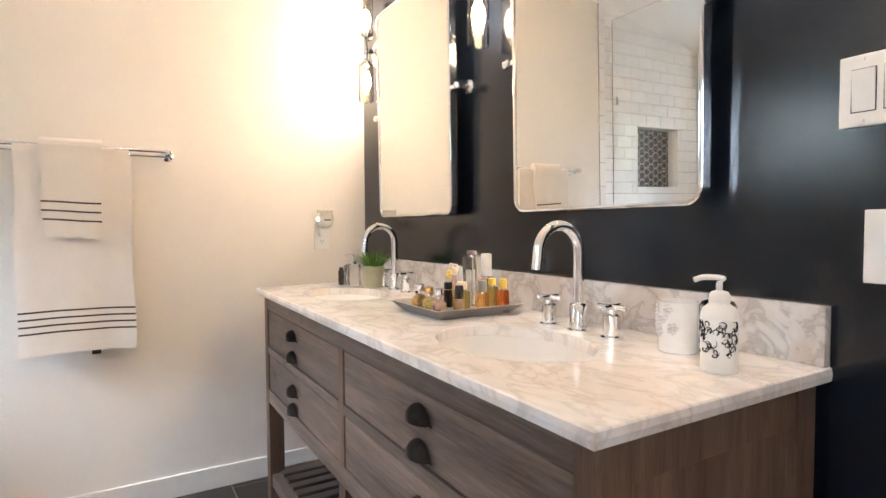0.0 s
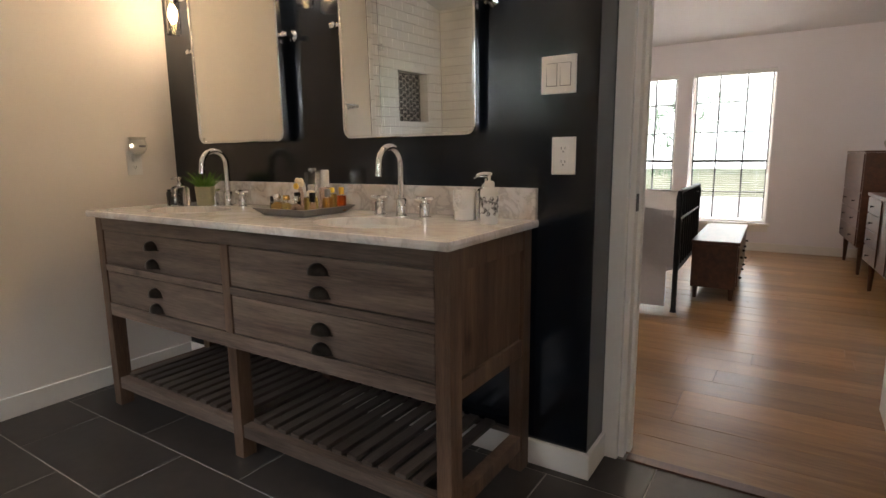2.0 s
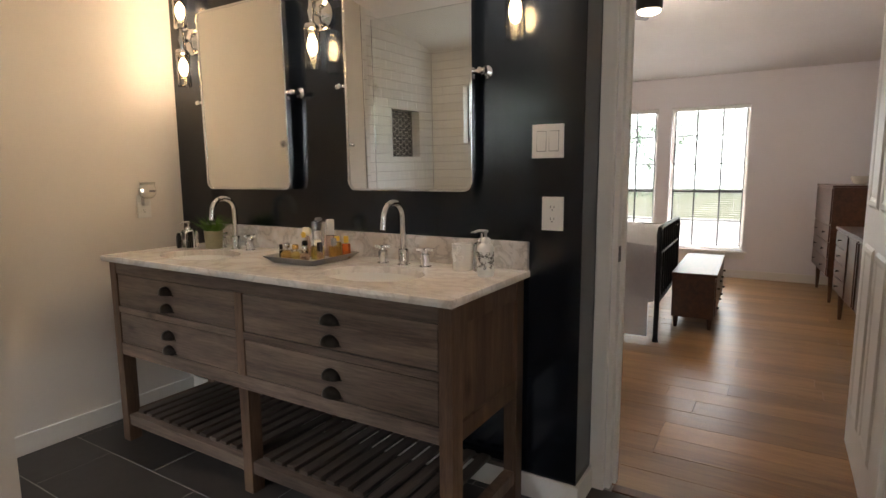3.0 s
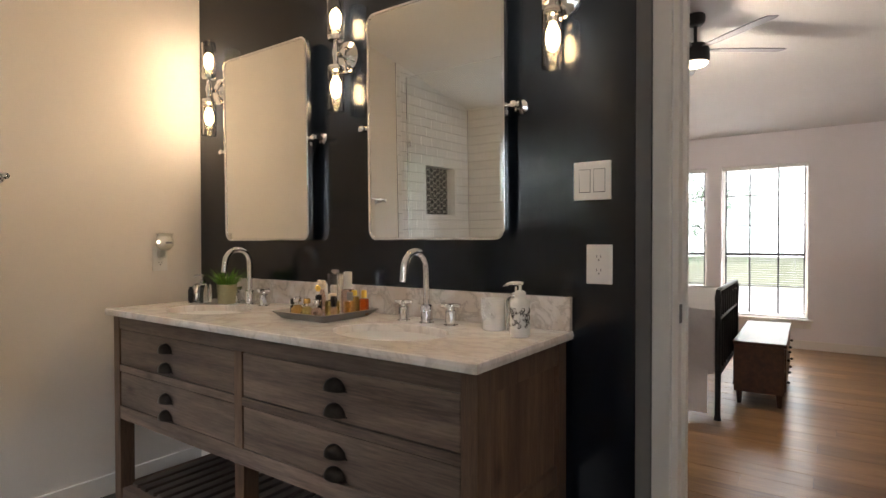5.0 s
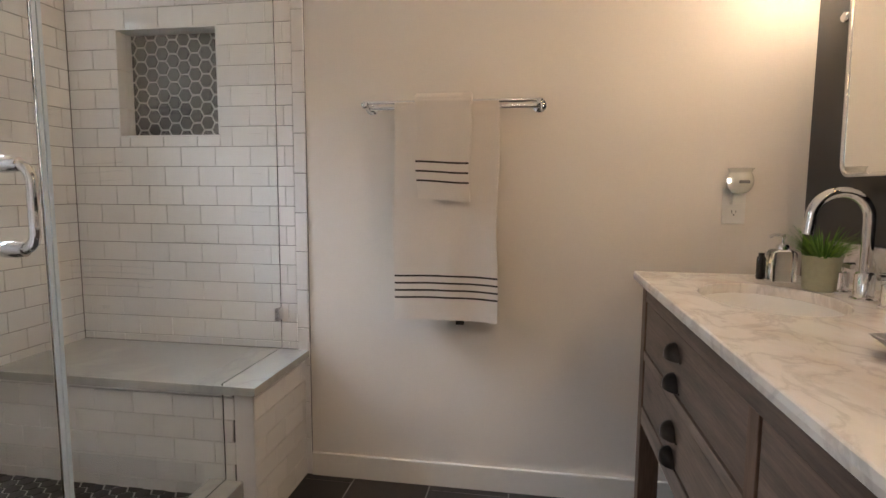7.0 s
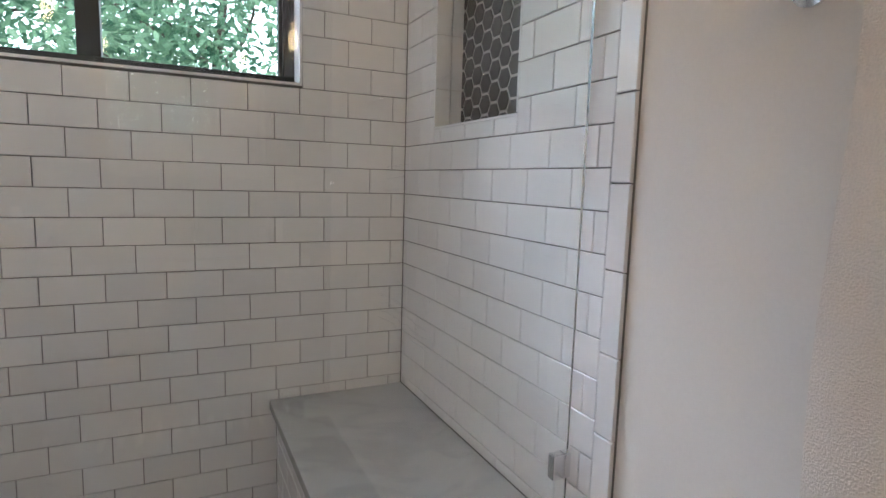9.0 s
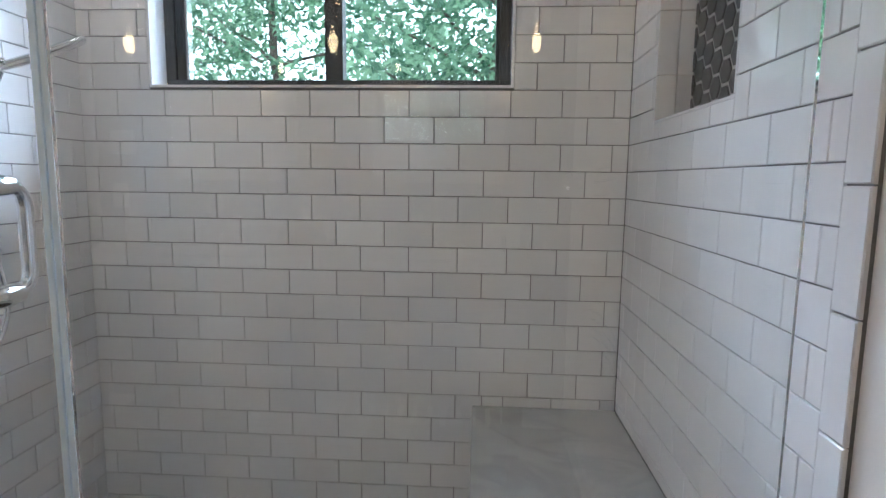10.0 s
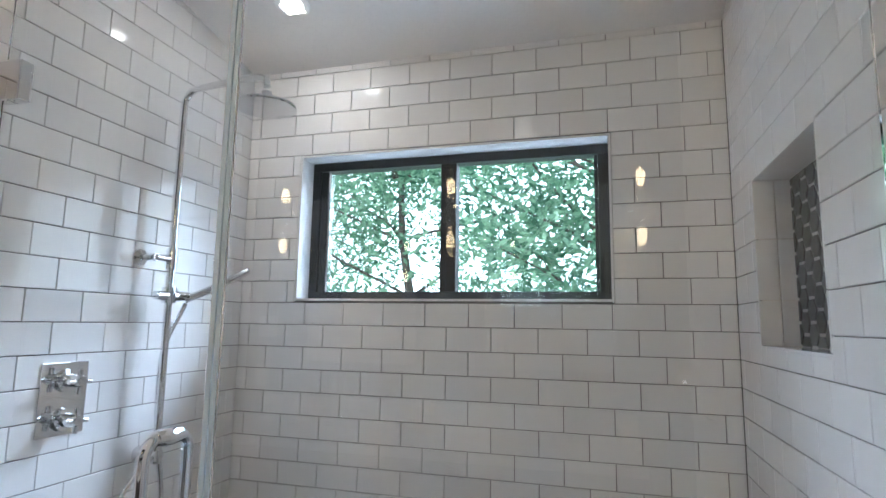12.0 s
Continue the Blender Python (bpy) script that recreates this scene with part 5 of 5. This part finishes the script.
# ceiling fan
FCX, FCY = 1.93, 2.9
fcz = BZ + BSL * (BY - FCY)
fan = thing("ceiling_fan", (FCX, FCY, 2.5), "dark ceiling fan with grey blades and lit lamp", "ceiling fan")
part("canopy", lathe(bmesh.new(), (FCX, FCY, fcz - 0.075), ((0.015, 0), (0.05, 0.008), (0.068, 0.03), (0.07, 0.06), (0.07, 0.085)), 24), BLACK, fan, smooth=True)
part("down_rod", tube(bmesh.new(), [(FCX, FCY, 2.66), (FCX, FCY, fcz - 0.05)], 0.013, 12), BLACK, fan, smooth=True)
part("motor", lathe(bmesh.new(), (FCX, FCY, 2.53), ((0.06, 0), (0.098, 0.005), (0.102, 0.04), (0.1, 0.1), (0.075, 0.14), (0.03, 0.15), (0.015, 0.16)), 32), BLACK, fan, smooth=True)
part("light_lens", lathe(bmesh.new(), (FCX, FCY, 2.5), ((0.002, 0), (0.05, 0.004), (0.08, 0.015), (0.092, 0.03)), 28), FANLENS, fan, "glowing round lamp lens", True)
for k in range(5):
    a = radians(-36 + 72 * k)
    c, s = math.cos(a), math.sin(a)
    rings = []
    for r, w in ((0.1, 0.03), (0.16, 0.05), (0.3, 0.062), (0.5, 0.066), (0.64, 0.064), (0.67, 0.045)):
        rings.append([(FCX + r * c - v * s, FCY + r * s + v * c, 2.63 + 0.16 * v + dz) for v, dz in ((-w, 0), (w, 0), (w, 0.007), (-w, 0.007))])
    part("blade", loft(bmesh.new(), rings), GREYBLADE, fan, "flat grey blade")
lamp("fan_light", "POINT", Matrix.Translation((FCX, FCY, 2.46)), 40.0, (1.0, 0.88, 0.72), radius=0.07)
# the furniture stands square to the slightly turned side wall
for ob, dx in ((tall, 0.09), (bowl, 0.09), (dbox, 0.07), (dresser, 0.215), (pl, 0.2), (pf, 0.22)):
    ob.location.x += dx
    ob.rotation_euler = (0, 0, radians(4.4))

for ob in (bed, chest):
    ob.rotation_euler = (0, 0, radians(2.0))

# ---- trees outside the windows ----


def tree(x, y, height, crown, seed, n):
    rnd = random.Random(seed)
    g = thing("tree", (x, y, -0.35), "leafy green tree close to the house", "tree", "garden trees")
    pts = [(x + 0.08 * math.sin(i * 1.3 + seed), y + 0.06 * math.cos(i + seed), -0.35 + height * 0.72 * i / 6) for i in range(7)]
    part("trunk", tube(bmesh.new(), pts, [0.075 * (1 - 0.11 * i) for i in range(7)], 10), BARK, g, smooth=True)
    tips = []
    for k in range(16):
        t = rnd.uniform(0.3, 1.0)
        i = int(t * 5.99)
        p0 = Vector(pts[i])
        a = rnd.uniform(0, 6.283)
        d = Vector((math.cos(a), math.sin(a), rnd.uniform(0.1, 0.8))).normalized()
        ln = rnd.uniform(0.5, 1.0) * crown
        line = [p0 + d * ln * q / 4 + Vector((rnd.gauss(0, 0.05), rnd.gauss(0, 0.05), 0.08 * q * q / 8)) for q in range(5)]
        part("limb", tube(bmesh.new(), line, [0.02 * (1 - 0.2 * q) for q in range(5)], 6), BARK, g, smooth=True)
        tips += line[1:]
    vs, fs = [], []
    for k in range(n):
        c = rnd.choice(tips) + Vector((rnd.gauss(0, 0.25), rnd.gauss(0, 0.25), rnd.gauss(0, 0.22) - 0.1))
        # a drooping spray of small leaves
        d = Vector((rnd.gauss(0, 0.6), rnd.gauss(0, 0.6), -0.8)).normalized()
        for q in range(7):
            o = c + d * 0.05 * q
            u = Vector((rnd.gauss(0, 1), rnd.gauss(0, 1), rnd.gauss(-0.4, 0.6))).normalized()
            w = u.cross(Vector((rnd.gauss(0, 1), rnd.gauss(0, 1), rnd.gauss(0, 1)))).normalized() * 0.019
            b = len(vs)
            vs += [o, o + u * 0.042 + w, o + u * 0.1, o + u * 0.042 - w]
            fs.append((b, b + 1, b + 2, b + 3))
    me = bpy.data.meshes.new("crown")
    me.from_pydata([v - Vector((x, y, -0.35)) for v in vs], [], fs)
    me.materials.append(TREELEAF)
    ob = new("crown", me)
    ob.parent = g


tree(0.3, -6.4, 5.2, 2.0, 3, 1800)
tree(2.5, -6.8, 5.6, 2.1, 8, 1500)
tree(4.6, -8.6, 6.4, 2.4, 5, 1300)
tree(-1.6, 24.0, 7.0, 3.2, 11, 1300)

# ---- pieces of walls and floors ----
PIECES = {}


def piece_mesh(w, h, t, ch, material, name):
    """A flat piece with a chamfered front: w along x, h along y, front at +z."""
    key = (round(w, 3), round(h, 3), round(t, 4), material.name)
    if key not in PIECES:
        a, c = w / 2, h / 2
        vs = [(-a, -c, 0), (a, -c, 0), (a, c, 0), (-a, c, 0)]
        vs += [(-a, -c, t - ch), (a, -c, t - ch), (a, c, t - ch), (-a, c, t - ch)]
        vs += [(-a + ch, -c + ch, t), (a - ch, -c + ch, t), (a - ch, c - ch, t), (-a + ch, c - ch, t)]
        fs = [(8, 9, 10, 11)]
        for k in range(4):
            j = (k + 1) % 4
            fs += [(k, j, 4 + j, 4 + k), (4 + k, 4 + j, 8 + j, 8 + k)]
        me = bpy.data.meshes.new(name)
        me.from_pydata(vs, [], fs)
        me.materials.append(material)
        PIECES[key] = me
    return PIECES[key]


def basis(origin, u, v):
    u, v = Vector(u), Vector(v)
    n = u.cross(v)
    return Matrix(((u.x, v.x, n.x, origin[0]), (u.y, v.y, n.y, origin[1]), (u.z, v.z, n.z, origin[2]), (0, 0, 0, 1)))


def lay(parent, name, frame_m, rects, t, ch, material, limit=300, gap=0.0011):
    """Lay rectangular pieces (u0, u1, v0, v1) in a plane; past the limit they are joined."""
    base = Matrix.Translation(-BASE.get(parent.name, Vector()))
    rest_v, rest_f = [], []
    for i, (u0, u1, v0, v1) in enumerate(rects):
        w, h = u1 - u0 - 2 * gap, v1 - v0 - 2 * gap
        if w < 0.006 or h < 0.006:
            continue
        me = piece_mesh(w, h, t, ch, material, name)
        m = base @ frame_m @ Matrix.Translation(((u0 + u1) / 2, (v0 + v1) / 2, 0))
        m = m @ Euler((random.gauss(0, 0.0012), random.gauss(0, 0.0012), 0)).to_matrix().to_4x4()
        if i < limit:
            ob = new(name, me)
            ob.parent = parent
            ob.matrix_local = m
        else:
            k = len(rest_v)
            rest_v += [m @ v.co for v in me.vertices]
            rest_f += [[k + q for q in p.vertices] for p in me.polygons]
    if rest_v:
        me = bpy.data.meshes.new(name + "s")
        me.from_pydata(rest_v, [], rest_f)
        me.materials.append(material)
        ob = new(name + "s", me)
        ob.parent = parent
        tagged(ob, kind="stuff")


def courses(u0, u1, v0, v1, w, h, pu, pv, holes=(), stagger=0.5, top=None):
    """Running bond rectangles clipped to bounds and holes."""
    out = []
    r0 = math.floor((v0 - pv) / h)
    r = r0
    while pv + r * h < v1:
        a, b = max(v0, pv + r * h), min(v1, pv + (r + 1) * h)
        off = pu + (r % 2) * stagger * w
        k = math.floor((u0 - off) / w)
        while off + k * w < u1:
            c, d = max(u0, off + k * w), min(u1, off + (k + 1) * w)
            k += 1
            if d - c < 0.008 or b - a < 0.008:
                continue
            if top and a > max(top(c), top(d)):
                continue
            bits = [(c, d, a, b)]
            for hu0, hu1, hv0, hv1 in holes:
                nxt = []
                for (x0, x1, y0, y1) in bits:
                    if x1 <= hu0 or x0 >= hu1 or y1 <= hv0 or y0 >= hv1:
                        nxt.append((x0, x1, y0, y1))
                        continue
                    if x0 < hu0:
                        nxt.append((x0, hu0, y0, y1))
                    if x1 > hu1:
                        nxt.append((hu1, x1, y0, y1))
                    m0, m1 = max(x0, hu0), min(x1, hu1)
                    if y0 < hv0:
                        nxt.append((m0, m1, y0, hv0))
                    if y1 > hv1:
                        nxt.append((m0, m1, hv1, y1))
                bits = nxt
            out += bits
        r += 1
    return out


TW, THH, TZ = 0.1465, 0.0762, 0.0115
# window wall: u runs towards -x, seen from the room
m = basis((SX, -TH + 0.0015, 0), (-1, 0, 0), (0, 0, 1))
part("grout_bed", box(bmesh.new(), WF + 0.002, WX0 - 0.002, -TH, -TH + 0.004, 0.0, 2.32), GROUT, wall_south)
part("grout_bed", box(bmesh.new(), WX1 + 0.002, SX - 0.001, -TH, -TH + 0.004, 0.0, 2.32), GROUT, wall_south)
part("grout_bed", box(bmesh.new(), WX0 - 0.002, WX1 + 0.002, -TH, -TH + 0.004, 0.0, WZ0 - 0.004), GROUT, wall_south)
part("grout_bed", box(bmesh.new(), WX0 - 0.002, WX1 + 0.002, -TH, -TH + 0.004, WZ1 + 0.002, 2.32), GROUT, wall_south)
rects = courses(0.004, SX - WF - 0.0088, 0.0, 2.322, TW, THH, SX - 0.097 - 11 * TW, TZ, [(SX - WX1 - 0.002, SX - WX0 + 0.002, WZ0 - 0.004, WZ1 + 0.002), (SX - 0.455, SX, 0, 0.485)])
rects.sort(key=lambda q: -q[2])
lay(wall_south, "tile", m, rects, 0.007, 0.0012, TILE)
# towel wall end: u runs towards +y
m = basis((WF + 0.0015, -TH, 0), (0, 1, 0), (0, 0, 1))
for a in ((-TH + 0.004, NY0 - 0.001, 0.5, 2.7), (NY1 + 0.001, -1.747, 0.0, 2.7), (NY0 - 0.001, NY1 + 0.001, 0.5, NZ0 - 0.001), (NY0 - 0.001, NY1 + 0.001, NZ1 + 0.001, 2.6)):
    part("grout_bed", box(bmesh.new(), WF, WF + 0.004, a[0], a[1], a[2], a[3]), GROUT, wall_west)
rects = courses(0.0088, TH - 1.797, 0.515, 2.7, TW, THH, 0.05, TZ, [(NY0 + TH, NY1 + TH, NZ0, NZ1)], top=lambda u: ceil_z(u - TH))
lay(wall_west, "tile", m, rects, 0.007, 0.0012, TILE)
lay(wall_west, "edge_tile", m, [(TH - 1.797, TH - 1.747, z, min(z + 0.1505, 2.6)) for z in [0.0 + 0.1505 * k for k in range(18)]], 0.009, 0.002, TILE)
# niche lining
for z0, z1, y0, y1 in ((NZ0 - 0.001, NZ0 + 0.005, NY0, NY1), (NZ1 - 0.005, NZ1 + 0.001, NY0, NY1)):
    part("niche_trim", box(bmesh.new(), WF - ND, WF + 0.009, y0, y1, z0, z1, bevel=0.001), TILE, wall_west)
for y0, y1 in ((NY0 - 0.001, NY0 + 0.005), (NY1 - 0.005, NY1 + 0.001)):
    for xa, xb in ((WF - ND, WF - 0.04), (WF - 0.038, WF + 0.009)):
        zc = NZ0 + 0.006
        for zz in (1.46, 1.61, NZ1 - 0.006):
            part("niche_tile", box(bmesh.new(), xa, xb, y0, y1, zc, zz, bevel=0.001), TILE, wall_west)
            zc = zz + 0.002


def hexes(parent, name, frame_m, u0, u1, v0, v1, pitch, gap, t, limit=300):
    """Hexagon tiles, upright points, clipped by leaving out those that cross the edge too far."""
    r = pitch / math.sqrt(3)
    rr = r - gap / math.sqrt(3) * 1.0
    pts = [(rr * math.cos(radians(30 + 60 * k)), rr * math.sin(radians(30 + 60 * k))) for k in range(6)]
    base = Matrix.Translation(-BASE.get(parent.name, Vector()))

    def mesh_of(poly):
        n = len(poly)
        cx, cy = sum(p[0] for p in poly) / n, sum(p[1] for p in poly) / n
        ins = [(cx + (p[0] - cx) * 0.94, cy + (p[1] - cy) * 0.94) for p in poly]
        vs = [(*p, 0) for p in poly] + [(*p, t - 0.0008) for p in poly] + [(*p, t) for p in ins]
        fs = [tuple(range(2 * n, 3 * n))]
        for k in range(n):
            j = (k + 1) % n
            fs += [(k, j, n + j, n + k), (n + k, n + j, 2 * n + j, 2 * n + k)]
        me = bpy.data.meshes.new(name)
        me.from_pydata(vs, [], fs)
        me.materials.append(HEX)
        return me

    def clip(poly, axis, lim, sign):
        out = []
        for k in range(len(poly)):
            a, b = poly[k], poly[(k + 1) % len(poly)]
            ia, ib = sign * (a[axis] - lim) >= 0, sign * (b[axis] - lim) >= 0
            if ia:
                out.append(a)
            if ia != ib:
                f = (lim - a[axis]) / (b[axis] - a[axis])
                out.append((a[0] + f * (b[0] - a[0]), a[1] + f * (b[1] - a[1])))
        return out

    whole = mesh_of(pts)
    rest_v, rest_f, n = [], [], 0
    cells = []
    row = 0
    v = v0
    while v - r < v1:
        u = u0 + (pitch / 2 if row % 2 else 0)
        while u - pitch / 2 < u1:
            cells.append((u, v))
            u += pitch
        v += 1.5 * r
        row += 1
    cells.sort(key=lambda c: c[0])
    for u, v in cells:
        poly = [(u + a, v + b) for a, b in pts]
        for axis, lim, sign in ((0, u0, 1), (0, u1, -1), (1, v0, 1), (1, v1, -1)):
            if poly:
                poly = clip(poly, axis, lim, sign)
        if len(poly) < 3:
            continue
        span = max(p[0] for p in poly) - min(p[0] for p in poly), max(p[1] for p in poly) - min(p[1] for p in poly)
        if min(span) < 0.006:
            continue
        full = len(poly) == 6 and span[0] > 2 * rr * 0.865 and span[1] > 2 * rr * 0.99
        me = whole if full else mesh_of([(p[0] - u, p[1] - v) for p in poly])
        m = base @ frame_m @ Matrix.Translation((u, v, 0))
        if n < limit:
            ob = new(name, me)
            ob.parent = parent
            ob.matrix_local = m
        else:
            k = len(rest_v)
            rest_v += [m @ q.co for q in me.vertices]
            rest_f += [[k + q for q in f.vertices] for f in me.polygons]
        n += 1
    if rest_v:
        me = bpy.data.meshes.new(name + "s")
        me.from_pydata(rest_v, [], rest_f)
        me.materials.append(HEX)
        ob = tagged(new(name + "s", me), kind="stuff")
        ob.parent = parent


part("niche_grout", box(bmesh.new(), WF - ND - 0.0058, WF - ND - 0.001, NY0 + 0.005, NY1 - 0.005, NZ0 + 0.005, NZ1 - 0.005), LGROUT, wall_west)
hexes(wall_west, "hex_tile", basis((WF - ND - 0.002, NY1, NZ0), (0, 0, 1), (0, -1, 0)), 0.006, NZ1 - NZ0 - 0.006, 0.006, NY1 - NY0 - 0.006, 0.055, 0.0075, 0.004)
# shower side wall: u runs towards -y, seen from the shower
m = basis((SX - 0.0015, -1.51, 0), (0, -1, 0), (0, 0, 1))
part("grout_bed", box(bmesh.new(), SX - 0.004, SX, -TH + 0.004, -1.515, 0.0, 2.7), GROUT, wall_shower)
rects = courses(0.006, TH - 1.51 - 0.01, 0.0, 2.7, TW, THH, 0.02, TZ, top=lambda u: ceil_z(-1.51 - u))
rects.sort(key=lambda q: -q[2])
lay(wall_shower, "tile", m, rects, 0.007, 0.0012, TILE)
# bench tiles
m = basis((0.4555, -TH + 0.01, 0), (0, 1, 0), (0, 0, 1))
lay(bench_body, "tile", m, courses(0.0, TH - 1.846, 0.0, 0.484, TW, THH, 0.03, TZ), 0.007, 0.0012, TILE)
m = basis((0.458, -1.7745, 0), (-1, 0, 0), (0, 0, 1))
lay(bench_body, "tile", m, courses(0.0, 0.41, 0.0, 0.484, TW, THH, 0.0, TZ), 0.007, 0.0012, TILE)
# shower floor
part("shower_floor_grout", box(bmesh.new(), 0.456, SX - 0.001, -TH + 0.001, -1.926, -0.0015, 0.125), LGROUT, floor_bath)
hexes(floor_bath, "hex_tile", basis((0.465, -TH + 0.009, 0.1245), (1, 0, 0), (0, 1, 0)), 0.0, SX - 0.475, 0.0, 0.825, 0.052, 0.006, 0.004)
# bathroom floor tiles
m = basis((0, 0, -0.0065), (1, 0, 0), (0, 1, 0))
rects = courses(WF, 3.9, -1.798, 0.19, 0.61, 0.305, 0.085, -0.045 - 0.305 * 6, stagger=0.47)
rects += courses(SX + 0.12, 3.9, -TH, -1.8, 0.61, 0.305, 0.085, -0.055 - 0.305 * 9, stagger=0.47)
lay(floor_bath, "floor_tile", m, rects, 0.0065, 0.001, FTILE, gap=0.0024)
# bedroom planks: along x as the boards run
m = basis((0, 0, -0.0042), (0, 1, 0), (-1, 0, 0))
planks = []
row = 0
yy = 0.242
while yy < BY:
    off = random.uniform(0, 1.2)
    xx = -1.6 - off
    while xx < BXR:
        a, b = max(xx, -1.6), min(xx + 1.22, BXR)
        if b - a > 0.03:
            planks.append((yy, min(yy + 0.178, BY), -b, -a))
        xx += 1.22
    yy += 0.178
lay(floor_bed, "plank", m, planks, 0.0042, 0.0009, PLANK, gap=0.0006)
